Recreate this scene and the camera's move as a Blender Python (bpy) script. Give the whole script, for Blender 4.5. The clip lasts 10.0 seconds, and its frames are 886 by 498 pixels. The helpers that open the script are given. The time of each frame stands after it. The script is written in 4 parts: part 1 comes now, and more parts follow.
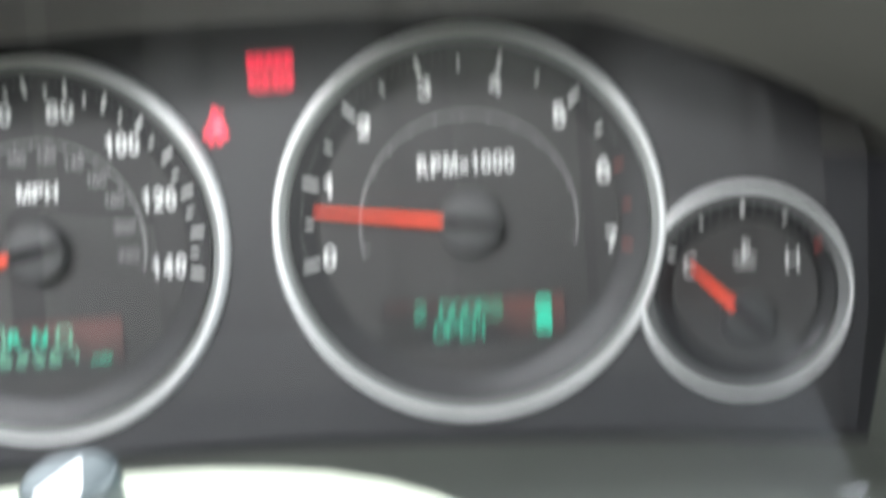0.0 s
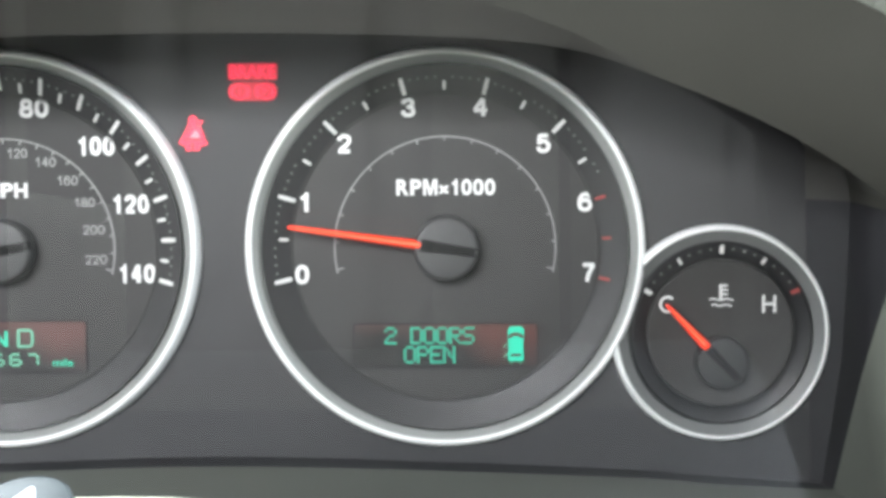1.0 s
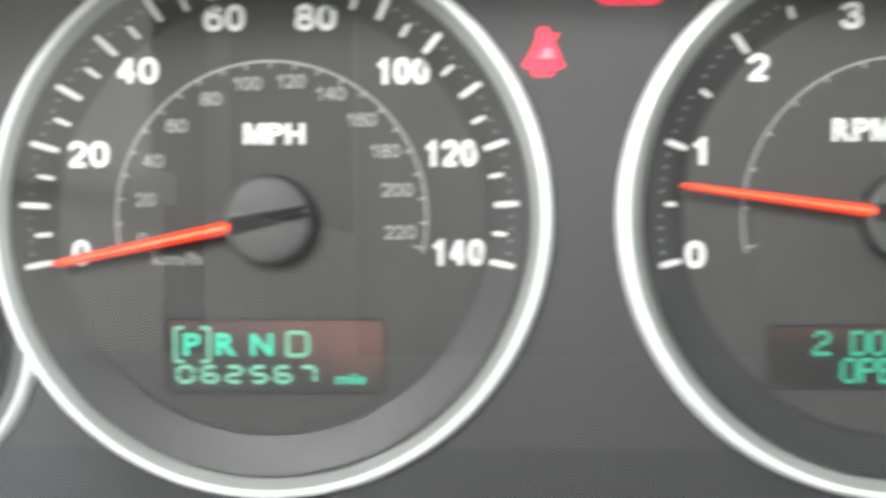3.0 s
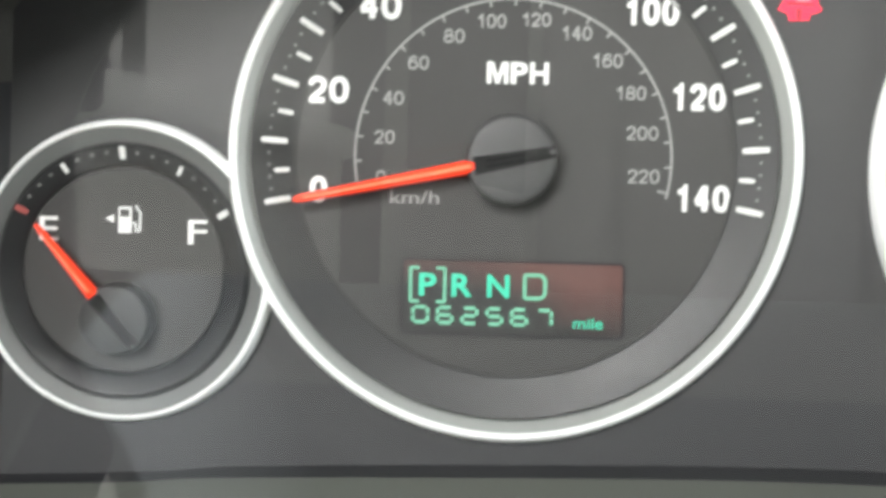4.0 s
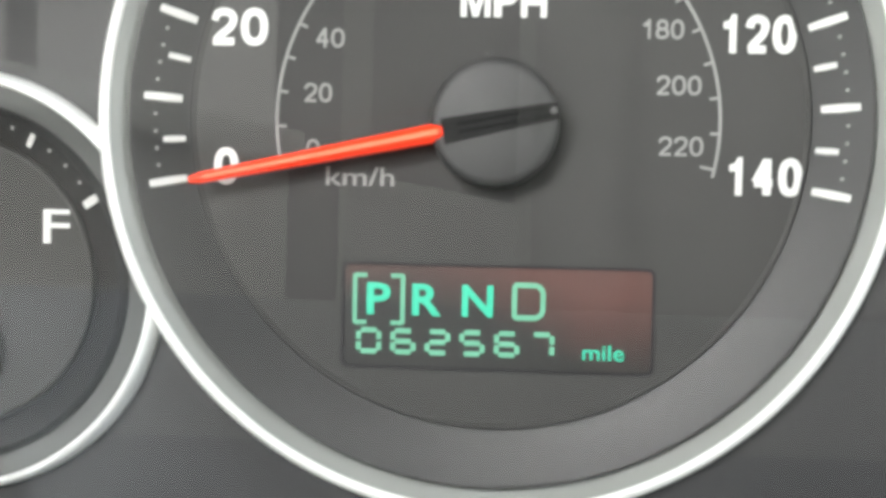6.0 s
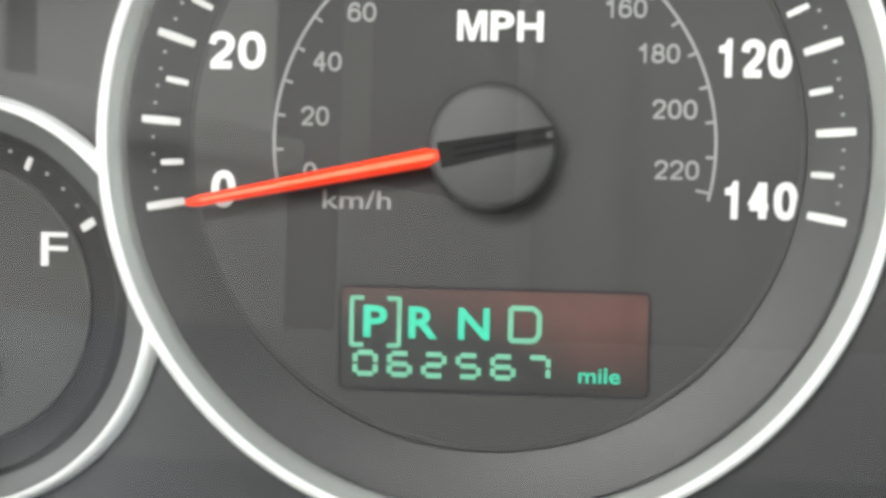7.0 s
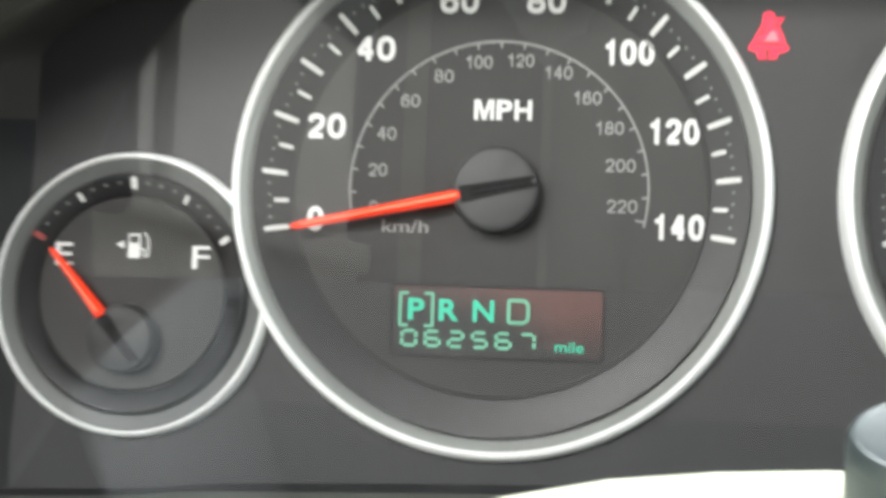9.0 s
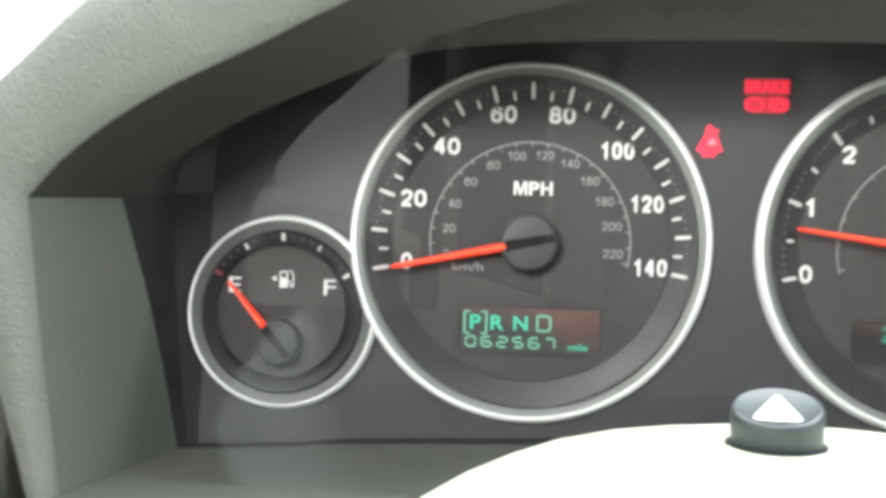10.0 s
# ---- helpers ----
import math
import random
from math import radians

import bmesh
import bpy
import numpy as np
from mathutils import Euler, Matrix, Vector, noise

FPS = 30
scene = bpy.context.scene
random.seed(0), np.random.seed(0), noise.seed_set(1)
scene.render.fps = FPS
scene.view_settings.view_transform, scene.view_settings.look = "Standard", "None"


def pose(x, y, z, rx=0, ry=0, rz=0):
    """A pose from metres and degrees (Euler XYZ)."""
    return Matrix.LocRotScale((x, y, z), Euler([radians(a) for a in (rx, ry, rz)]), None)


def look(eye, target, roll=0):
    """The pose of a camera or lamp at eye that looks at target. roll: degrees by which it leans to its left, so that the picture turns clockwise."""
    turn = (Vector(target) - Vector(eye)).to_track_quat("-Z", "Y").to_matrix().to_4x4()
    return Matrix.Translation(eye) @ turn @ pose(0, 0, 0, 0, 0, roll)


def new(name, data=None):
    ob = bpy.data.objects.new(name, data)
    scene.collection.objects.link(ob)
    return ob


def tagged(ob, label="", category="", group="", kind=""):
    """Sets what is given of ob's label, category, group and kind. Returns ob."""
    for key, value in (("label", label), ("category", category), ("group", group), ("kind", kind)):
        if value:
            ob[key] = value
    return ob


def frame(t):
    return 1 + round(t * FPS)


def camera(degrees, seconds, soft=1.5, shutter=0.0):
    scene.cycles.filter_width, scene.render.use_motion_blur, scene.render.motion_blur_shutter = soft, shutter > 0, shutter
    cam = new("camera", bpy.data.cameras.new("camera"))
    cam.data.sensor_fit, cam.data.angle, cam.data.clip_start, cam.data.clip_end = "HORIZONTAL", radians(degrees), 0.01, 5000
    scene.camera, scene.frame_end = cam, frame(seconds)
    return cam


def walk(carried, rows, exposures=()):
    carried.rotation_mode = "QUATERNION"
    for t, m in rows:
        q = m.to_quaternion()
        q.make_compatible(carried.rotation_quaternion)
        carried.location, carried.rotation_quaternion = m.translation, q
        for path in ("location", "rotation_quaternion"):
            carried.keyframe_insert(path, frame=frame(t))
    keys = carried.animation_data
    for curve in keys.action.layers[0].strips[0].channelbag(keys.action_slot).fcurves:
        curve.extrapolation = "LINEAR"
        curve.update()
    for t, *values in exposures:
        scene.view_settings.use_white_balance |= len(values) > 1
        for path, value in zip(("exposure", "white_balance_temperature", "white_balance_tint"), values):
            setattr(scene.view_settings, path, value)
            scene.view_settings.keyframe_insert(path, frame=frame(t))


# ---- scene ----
# The instrument cluster of a car, seen from the driver's place. x: across the car, y: ahead, z: up.
cam = camera(39.23, 10.0, soft=3.8, shutter=0.6)
PATH = [
    (0, (0.06725, -0.34946, 0.01011), (0.05627, -0.05001, -0.00435), -3.80),
    (0.0334, (0.06732, -0.34840, 0.01156), (0.05692, -0.04965, 0.00080), -3.35),
    (0.1, (0.06745, -0.34627, 0.01446), (0.05824, -0.04891, -0.00057), -2.60),
    (0.2, (0.06705, -0.34762, 0.01703), (0.06469, -0.04780, 0.00699), -2.15),
    (0.3, (0.06607, -0.34484, 0.01780), (0.06932, -0.04638, 0.00798), -1.92),
    (0.5, (0.06584, -0.34290, 0.01951), (0.06822, -0.04353, 0.00023), -0.67),
    (1, (0.06556, -0.34373, 0.01786), (0.06201, -0.04416, 0.00206), -0.34),
    (1.5, (0.05660, -0.34379, 0.01523), (0.05813, -0.04428, -0.00188), -0.09),
    (2, (0.04370, -0.31917, 0.01499), (0.04731, -0.02001, -0.00702), 0.26),
    (2.2, (0.03010, -0.30035, 0.00901), (0.03637, -0.00091, -0.00812), 0.28),
    (2.5, (0.00731, -0.27290, 0.00303), (0.01416, 0.02666, -0.01169), 0.44),
    (2.8, (-0.00890, -0.24891, 0.00162), (-0.01357, 0.05090, -0.00821), 0.16),
    (3, (-0.01878, -0.24126, -0.00045), (-0.02977, 0.05846, -0.00762), -0.16),
    (3.2, (-0.02979, -0.24010, -0.00356), (-0.04678, 0.05938, -0.00831), -0.01),
    (4.3, (-0.06165, -0.24017, -0.00601), (-0.08296, 0.05842, -0.02569), 1.52),
    (4.5, (-0.06254, -0.23217, -0.00743), (-0.08475, 0.06634, -0.02741), 1.46),
    (5, (-0.05819, -0.19889, -0.00784), (-0.07684, 0.09999, -0.02582), 1.23),
    (5.5, (-0.05882, -0.17018, -0.01176), (-0.07603, 0.12902, -0.02531), 1.10),
    (6, (-0.05737, -0.17013, -0.01038), (-0.07735, 0.12891, -0.02355), 1.26),
    (6.2, (-0.05602, -0.16997, -0.00896), (-0.07668, 0.12911, -0.02009), 1.28),
    (7.3, (-0.05675, -0.17113, -0.00780), (-0.07722, 0.12793, -0.01991), 1.30),
    (7.5, (-0.05533, -0.17400, -0.00726), (-0.07876, 0.12499, -0.01501), 1.33),
    (7.7, (-0.05556, -0.17981, -0.00313), (-0.08244, 0.11898, -0.00132), 1.57),
    (7.9, (-0.05599, -0.18564, -0.00220), (-0.08062, 0.11325, 0.00532), 0.96),
    (8, (-0.05610, -0.18792, -0.00653), (-0.07933, 0.11116, -0.00271), 1.14),
    (8.2, (-0.05980, -0.19136, -0.01493), (-0.08556, 0.10753, -0.01737), 1.44),
    (8.3, (-0.05953, -0.19183, -0.01715), (-0.08605, 0.10418, -0.01822), 1.34),
    (8.5, (-0.06204, -0.20116, -0.01981), (-0.09046, 0.09747, -0.01616), 1.66),
    (9, (-0.04016, -0.25108, -0.02754), (-0.07815, 0.04601, -0.01030), 2.01),
    (9.3, (-0.04267, -0.29016, -0.02301), (-0.07750, 0.00737, -0.00669), 1.89),
    (9.5, (-0.04676, -0.31538, -0.02129), (-0.08059, -0.01753, -0.00940), 1.67),
    (10, (-0.05023, -0.38125, -0.01584), (-0.08008, -0.08291, -0.00590), 1.82),
]
walk(cam, [(t, look(eye, target, roll)) for t, eye, target, roll in PATH], [(0.0, 2.52, 6010, 9), (1.0, 2.61, 6030, 9), (1.5, 2.65, 6040, 9), (2.0, 2.66, 6110, 8.5), (3.0, 2.75, 6280, 7.5), (4.5, 2.55, 6330, 7.5), (6.0, 2.50, 6330, 7.5), (7.5, 2.39, 6340, 7.5), (8.5, 2.43, 6340, 7.5), (9.0, 2.37, 6350, 7.5), (10.0, 2.40, 6300, 7.5)])

# ---- daylight ----
world = bpy.data.worlds.new("world")
scene.world = world
world.use_nodes = True
wt = world.node_tree
sky = wt.nodes.new("ShaderNodeTexSky")
sky.sky_type = "NISHITA"
sky.sun_disc = False
sky.sun_elevation, sky.sun_rotation = radians(8), radians(196.5)
sky.air_density, sky.dust_density, sky.ozone_density = 0.8, 10.0, 0.3
haze = wt.nodes.new("ShaderNodeHueSaturation")
haze.inputs["Saturation"].default_value = 0.15
wt.links.new(sky.outputs[0], haze.inputs["Color"])
wt.links.new(haze.outputs[0], wt.nodes["Background"].inputs[0])
wt.nodes["Background"].inputs[1].default_value = 0.12
sun = new("sun", bpy.data.lights.new("sun", "SUN"))
sun.data.energy, sun.data.angle, sun.data.color = 2.8, radians(40), (1.0, 0.98, 0.95)
sun.matrix_world = look((-0.65, -2.20, 0.34), (0, 0, 0))


def sky_light(name, at, aim, wide, high, power, colour):
    """Sky light in one of the car's openings."""
    lamp = new(name, bpy.data.lights.new(name, "AREA"))
    lamp.data.shape, lamp.data.size, lamp.data.size_y, lamp.data.energy, lamp.data.color = "RECTANGLE", wide, high, power, colour
    lamp.matrix_world = look(at, aim)
    return lamp


sky_light("windshield_light", (0.30, 0.00, 0.62), (0.15, -0.80, -0.20), 1.5, 0.55, 10.0, (0.97, 1.0, 1.0))
sky_light("passenger_window_light", (1.36, -0.75, 0.30), (0.0, -0.70, 0.10), 1.3, 0.22, 4.8, (0.97, 1.0, 1.0))

# ---- materials ----
def mat(name, colour, rough=0.5, metal=0.0, spec=0.5, glow=None, strength=0.0, vary=0.0, scale=60.0, bump=0.0, grain=900.0, coat=0.0, rvary=0.0):
    m = bpy.data.materials.new(name)
    m.use_nodes = True
    nt = m.node_tree
    p = nt.nodes["Principled BSDF"]
    p.inputs["Base Color"].default_value = (*colour, 1)
    p.inputs["Roughness"].default_value = rough
    p.inputs["Metallic"].default_value = metal
    p.inputs["Specular IOR Level"].default_value = spec
    p.inputs["Coat Weight"].default_value = coat
    if glow:
        p.inputs["Emission Color"].default_value = (*glow, 1)
        p.inputs["Emission Strength"].default_value = strength
    co = nt.nodes.new("ShaderNodeTexCoord")
    if vary or rvary:
        n1 = nt.nodes.new("ShaderNodeTexNoise")
        n1.inputs["Scale"].default_value, n1.inputs["Detail"].default_value = scale, 6
        nt.links.new(co.outputs["Object"], n1.inputs["Vector"])
        if vary:
            ramp = nt.nodes.new("ShaderNodeMapRange")
            ramp.inputs["From Min"].default_value, ramp.inputs["From Max"].default_value = 0.3, 0.7
            ramp.inputs["To Min"].default_value, ramp.inputs["To Max"].default_value = 1 - vary, 1 + vary
            nt.links.new(n1.outputs["Fac"], ramp.inputs["Value"])
            mul = nt.nodes.new("ShaderNodeVectorMath")
            mul.operation = "SCALE"
            mul.inputs[0].default_value = colour
            nt.links.new(ramp.outputs[0], mul.inputs["Scale"])
            nt.links.new(mul.outputs[0], p.inputs["Base Color"])
        if rvary:
            r2 = nt.nodes.new("ShaderNodeMapRange")
            r2.inputs["From Min"].default_value, r2.inputs["From Max"].default_value = 0.3, 0.7
            r2.inputs["To Min"].default_value, r2.inputs["To Max"].default_value = rough - rvary, rough + rvary
            nt.links.new(n1.outputs["Fac"], r2.inputs["Value"])
            nt.links.new(r2.outputs[0], p.inputs["Roughness"])
    if bump:
        n2 = nt.nodes.new("ShaderNodeTexNoise")
        n2.inputs["Scale"].default_value, n2.inputs["Detail"].default_value = grain, 4
        n2.inputs["Distortion"].default_value = 0.6
        nt.links.new(co.outputs["Object"], n2.inputs["Vector"])
        bp = nt.nodes.new("ShaderNodeBump")
        bp.inputs["Strength"].default_value, bp.inputs["Distance"].default_value = bump, 0.0004
        nt.links.new(n2.outputs["Fac"], bp.inputs["Height"])
        nt.links.new(bp.outputs[0], p.inputs["Normal"])
    return m


def leather(name, colour, scale=900.0, depth=0.0009, rough=0.6):
    """Grained soft plastic: wrinkled cells a few millimetres wide, with finer grain on them."""
    m = mat(name, colour, rough, vary=0.06, scale=18)
    nt = m.node_tree
    co = nt.nodes.new("ShaderNodeTexCoord")
    warp = nt.nodes.new("ShaderNodeTexNoise")
    warp.inputs["Scale"].default_value, warp.inputs["Detail"].default_value = scale * 0.55, 3
    warp.inputs["Distortion"].default_value = 1.4
    fine = nt.nodes.new("ShaderNodeTexNoise")
    fine.inputs["Scale"].default_value, fine.inputs["Detail"].default_value = scale * 2.2, 3
    add = nt.nodes.new("ShaderNodeMath")
    add.operation = "MULTIPLY_ADD"
    add.inputs[1].default_value = 0.3
    for n in (warp, fine):
        nt.links.new(co.outputs["Object"], n.inputs["Vector"])
    nt.links.new(fine.outputs["Fac"], add.inputs[0])
    nt.links.new(warp.outputs["Fac"], add.inputs[2])
    bp = nt.nodes.new("ShaderNodeBump")
    bp.inputs["Strength"].default_value, bp.inputs["Distance"].default_value = 0.8, depth
    nt.links.new(add.outputs[0], bp.inputs["Height"])
    nt.links.new(bp.outputs[0], nt.nodes["Principled BSDF"].inputs["Normal"])
    return m


PANEL = mat("black_panel_plastic", (0.027, 0.0266, 0.0275), 0.62, vary=0.07, scale=35, rvary=0.05)
STRIP = mat("strip_plastic", (0.0155, 0.0155, 0.0175), 0.6, vary=0.07, scale=35, rvary=0.05)
DIAL = mat("printed_dial_face", (0.0305, 0.0298, 0.0287), 0.7, vary=0.06, scale=50)
BAND = mat("tick_band_plastic", (0.0155, 0.0155, 0.016), 0.42, spec=0.4, vary=0.07, scale=60)
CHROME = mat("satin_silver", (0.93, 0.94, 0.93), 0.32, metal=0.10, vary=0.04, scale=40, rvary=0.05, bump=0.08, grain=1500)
# Darker copies of the ring's silver: painted shade for its inner slopes.
FLANK = mat("shaded_silver", (0.29, 0.30, 0.288), 0.5, metal=0.15, vary=0.05, scale=40, rvary=0.06, bump=0.1, grain=1500)
DUSK = mat("deep_shaded_silver", (0.115, 0.118, 0.115), 0.42, metal=0.1, vary=0.05, scale=40, rvary=0.06, bump=0.1, grain=1500)
WHITE = mat("white_print", (0.66, 0.66, 0.645), 0.6, vary=0.03, scale=300)
GREY = mat("grey_print", (0.25, 0.25, 0.243), 0.6, vary=0.05, scale=300)
DIMRED = mat("dim_red_print", (0.27, 0.05, 0.045), 0.6, vary=0.08, scale=300)
NEEDLE = mat("needle_red", (0.82, 0.045, 0.014), 0.28, glow=(1.0, 0.045, 0.012), strength=0.09, vary=0.05, scale=200)
HIGHLIGHT = mat("needle_highlight", (0.85, 0.13, 0.06), 0.3, glow=(1.0, 0.13, 0.05), strength=0.11)
GROOVED = mat("black_band_plastic", (0.010, 0.010, 0.011), 0.42, spec=0.4, vary=0.07, scale=60)
HUB = mat("hub_plastic", (0.041, 0.041, 0.041), 0.55, vary=0.08, scale=90, bump=0.08, grain=2500)
DARKHUB = mat("dark_hub_plastic", (0.026, 0.026, 0.026), 0.6, vary=0.08, scale=90, bump=0.08, grain=2500)
RIB = mat("hub_rib", (0.006, 0.006, 0.006), 0.8, spec=0.2, vary=0.1, scale=200)
GROOVE = mat("hub_groove", (0.021, 0.021, 0.021), 0.9, spec=0.1, vary=0.1, scale=200)
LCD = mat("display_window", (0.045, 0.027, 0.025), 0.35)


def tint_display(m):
    """Base colour runs from near black to reddish brown towards the window's upper right."""
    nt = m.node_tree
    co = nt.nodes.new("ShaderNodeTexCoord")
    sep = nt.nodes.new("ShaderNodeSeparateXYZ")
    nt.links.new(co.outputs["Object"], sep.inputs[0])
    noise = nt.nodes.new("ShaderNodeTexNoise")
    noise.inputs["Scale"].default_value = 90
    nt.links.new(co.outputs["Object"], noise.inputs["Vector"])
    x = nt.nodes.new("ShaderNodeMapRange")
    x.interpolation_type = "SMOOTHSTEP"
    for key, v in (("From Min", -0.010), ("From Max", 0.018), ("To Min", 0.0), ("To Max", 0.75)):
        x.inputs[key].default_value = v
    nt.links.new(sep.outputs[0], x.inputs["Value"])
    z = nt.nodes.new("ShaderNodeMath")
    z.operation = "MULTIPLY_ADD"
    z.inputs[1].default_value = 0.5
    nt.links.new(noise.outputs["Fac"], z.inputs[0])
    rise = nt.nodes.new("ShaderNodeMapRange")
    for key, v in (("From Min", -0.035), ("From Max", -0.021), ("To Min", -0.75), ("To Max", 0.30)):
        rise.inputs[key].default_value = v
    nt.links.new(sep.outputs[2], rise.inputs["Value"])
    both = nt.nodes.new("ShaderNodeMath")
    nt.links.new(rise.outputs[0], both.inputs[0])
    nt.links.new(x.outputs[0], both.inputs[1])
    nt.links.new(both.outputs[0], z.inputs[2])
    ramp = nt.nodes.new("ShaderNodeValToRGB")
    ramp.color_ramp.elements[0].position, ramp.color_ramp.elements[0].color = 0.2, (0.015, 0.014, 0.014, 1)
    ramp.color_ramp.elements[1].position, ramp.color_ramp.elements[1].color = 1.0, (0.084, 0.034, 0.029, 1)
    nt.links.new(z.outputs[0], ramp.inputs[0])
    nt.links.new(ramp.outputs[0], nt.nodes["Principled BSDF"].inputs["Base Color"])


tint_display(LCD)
TEAL = mat("display_teal", (0.02, 0.25, 0.18), 0.5, glow=(0.02, 0.72, 0.37), strength=0.115)
TEXT = mat("display_text", (0.02, 0.22, 0.15), 0.5, glow=(0.04, 0.60, 0.32), strength=0.08)
PALE = mat("display_pale", (0.10, 0.25, 0.18), 0.5, glow=(0.10, 0.50, 0.26), strength=0.11)
LAMP = mat("lamp_red", (0.5, 0.01, 0.03), 0.4, glow=(1.0, 0.012, 0.065), strength=0.21)
LAMPDIM = mat("lamp_red_dim", (0.25, 0.008, 0.015), 0.4, glow=(1.0, 0.008, 0.040), strength=0.085)
LAMPGAP = mat("lamp_gap", (0.16, 0.01, 0.015), 0.4, glow=(1.0, 0.008, 0.030), strength=0.025)
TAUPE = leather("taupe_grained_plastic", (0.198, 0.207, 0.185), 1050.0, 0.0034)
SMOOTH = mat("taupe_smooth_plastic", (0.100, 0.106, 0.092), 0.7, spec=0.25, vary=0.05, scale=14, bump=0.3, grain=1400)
# Hood plastic darkened: the shade of its down-facing side is in the colour.
UNDER = mat("shaded_hood_plastic", (0.034, 0.0326, 0.0277), 0.7, vary=0.06, scale=14, bump=0.3, grain=1400)
BLACK = mat("black_housing", (0.016, 0.016, 0.018), 0.65, spec=0.25, vary=0.1, scale=60)
CREAM = mat("cream_plastic", (0.50, 0.515, 0.405), 0.5, vary=0.03, scale=20, bump=0.3, grain=1300)
BUTTON = mat("slate_button", (0.027, 0.036, 0.038), 0.42, vary=0.06, scale=120, bump=0.2, grain=2000)
SEAT = mat("stone_seat_leather", (0.17, 0.163, 0.145), 0.6, vary=0.06, scale=9)
REAR = mat("pale_rear_trim", (0.48, 0.47, 0.42), 0.7, vary=0.08, scale=9, bump=0.3, grain=600)
DOOR = mat("pale_door_trim", (0.78, 0.76, 0.70), 0.7, vary=0.06, scale=9, bump=0.3, grain=600)
SHELL = mat("seat_shell", (0.15, 0.145, 0.13), 0.7, vary=0.08, scale=12, bump=0.3, grain=500)
STITCH = mat("seat_seam", (0.13, 0.125, 0.11), 0.7, vary=0.08, scale=30)
SEAM = mat("dark_seam", (0.02, 0.02, 0.02), 0.8, vary=0.1, scale=30)
CARPET = mat("carpet", (0.14, 0.135, 0.12), 0.95, vary=0.2, scale=60, bump=0.6, grain=300)
LINER = mat("headliner", (0.52, 0.54, 0.555), 0.9, vary=0.05, scale=9, bump=0.3, grain=300)
TRIM = mat("door_trim", (0.34, 0.33, 0.29), 0.6, vary=0.08, scale=9, bump=0.3, grain=600)
HAZE = mat("pale_sky", (0.0, 0.0, 0.0), 1.0, spec=0.0, glow=(1.0, 0.97, 0.90), strength=0.5)
SKY = mat("white_sky", (0.0, 0.0, 0.0), 1.0, spec=0.0, glow=(1.0, 1.0, 0.98), strength=0.30)
EARTH = mat("pale_concrete", (0.50, 0.49, 0.46), 0.9, vary=0.18, scale=1.2, bump=0.5, grain=40)


def pane_material(name, ior, tint):
    m = bpy.data.materials.new(name)
    m.use_nodes = True
    nt = m.node_tree
    nt.nodes.clear()
    out = nt.nodes.new("ShaderNodeOutputMaterial")
    mix = nt.nodes.new("ShaderNodeMixShader")
    fr = nt.nodes.new("ShaderNodeFresnel")
    fr.inputs["IOR"].default_value = ior
    clear = nt.nodes.new("ShaderNodeBsdfTransparent")
    clear.inputs[0].default_value = (*tint, 1)
    gloss = nt.nodes.new("ShaderNodeBsdfGlossy")
    gloss.inputs["Roughness"].default_value = 0.01
    nt.links.new(fr.outputs[0], mix.inputs[0])
    nt.links.new(clear.outputs[0], mix.inputs[1])
    nt.links.new(gloss.outputs[0], mix.inputs[2])
    nt.links.new(mix.outputs[0], out.inputs[0])
    return m


PANE = pane_material("clear_lens", 1.45, (0.97, 0.97, 0.97))
TINTED = pane_material("tinted_glass", 1.5, (0.10, 0.098, 0.088))
CLEAR = bpy.data.materials.new("clear_inner_face")
CLEAR.use_nodes = True
CLEAR.node_tree.nodes.clear()
_clear = CLEAR.node_tree.nodes.new("ShaderNodeBsdfTransparent")
CLEAR.node_tree.links.new(_clear.outputs[0], CLEAR.node_tree.nodes.new("ShaderNodeOutputMaterial").inputs[0])


# ---- helpers of this scene ----
def part(name, bm, material, parent=None, label="", smooth=True):
    me = bpy.data.meshes.new(name)
    bmesh.ops.recalc_face_normals(bm, faces=bm.faces[:])
    bm.to_mesh(me)
    bm.free()
    if smooth:
        for p in me.polygons:
            p.use_smooth = True
        me.set_sharp_from_angle(angle=radians(38))
    me.materials.append(material)
    ob = new(name, me)
    ob.parent = parent
    if label:
        tagged(ob, label=label)
    return ob


def thing(name, at, label, category, group="", kind=""):
    ob = new(name)
    ob.empty_display_size = 0.01
    ob.location = at
    return tagged(ob, label, category, group, kind)


def lathe(profile, n=96, cx=0.0, cz=0.0, close=False):
    """Turns (radius, y) about the y axis through (cx, cz)."""
    bm = bmesh.new()
    rows = []
    for k in range(n):
        a = k * math.tau / n
        rows.append([bm.verts.new((cx + r * math.cos(a), y, cz + r * math.sin(a))) for r, y in profile])
    m = len(profile)
    for k in range(n):
        a, b = rows[k], rows[(k + 1) % n]
        for j in range(m if close else m - 1):
            bm.faces.new((a[j], a[(j + 1) % m], b[(j + 1) % m], b[j]))
    if profile[0][0] < 1e-6:
        bmesh.ops.remove_doubles(bm, verts=bm.verts[:], dist=1e-7)
    return bm


def prism(outline, y0, y1, bm=None):
    """A flat shape in x and z, from y0 (front) to y1 (back)."""
    bm = bm or bmesh.new()
    f = [bm.verts.new((x, y0, z)) for x, z in outline]
    b = [bm.verts.new((x, y1, z)) for x, z in outline]
    n = len(outline)
    bm.faces.new(f)
    bm.faces.new(b[::-1])
    for k in range(n):
        bm.faces.new((f[k], b[k], b[(k + 1) % n], f[(k + 1) % n]))
    return bm


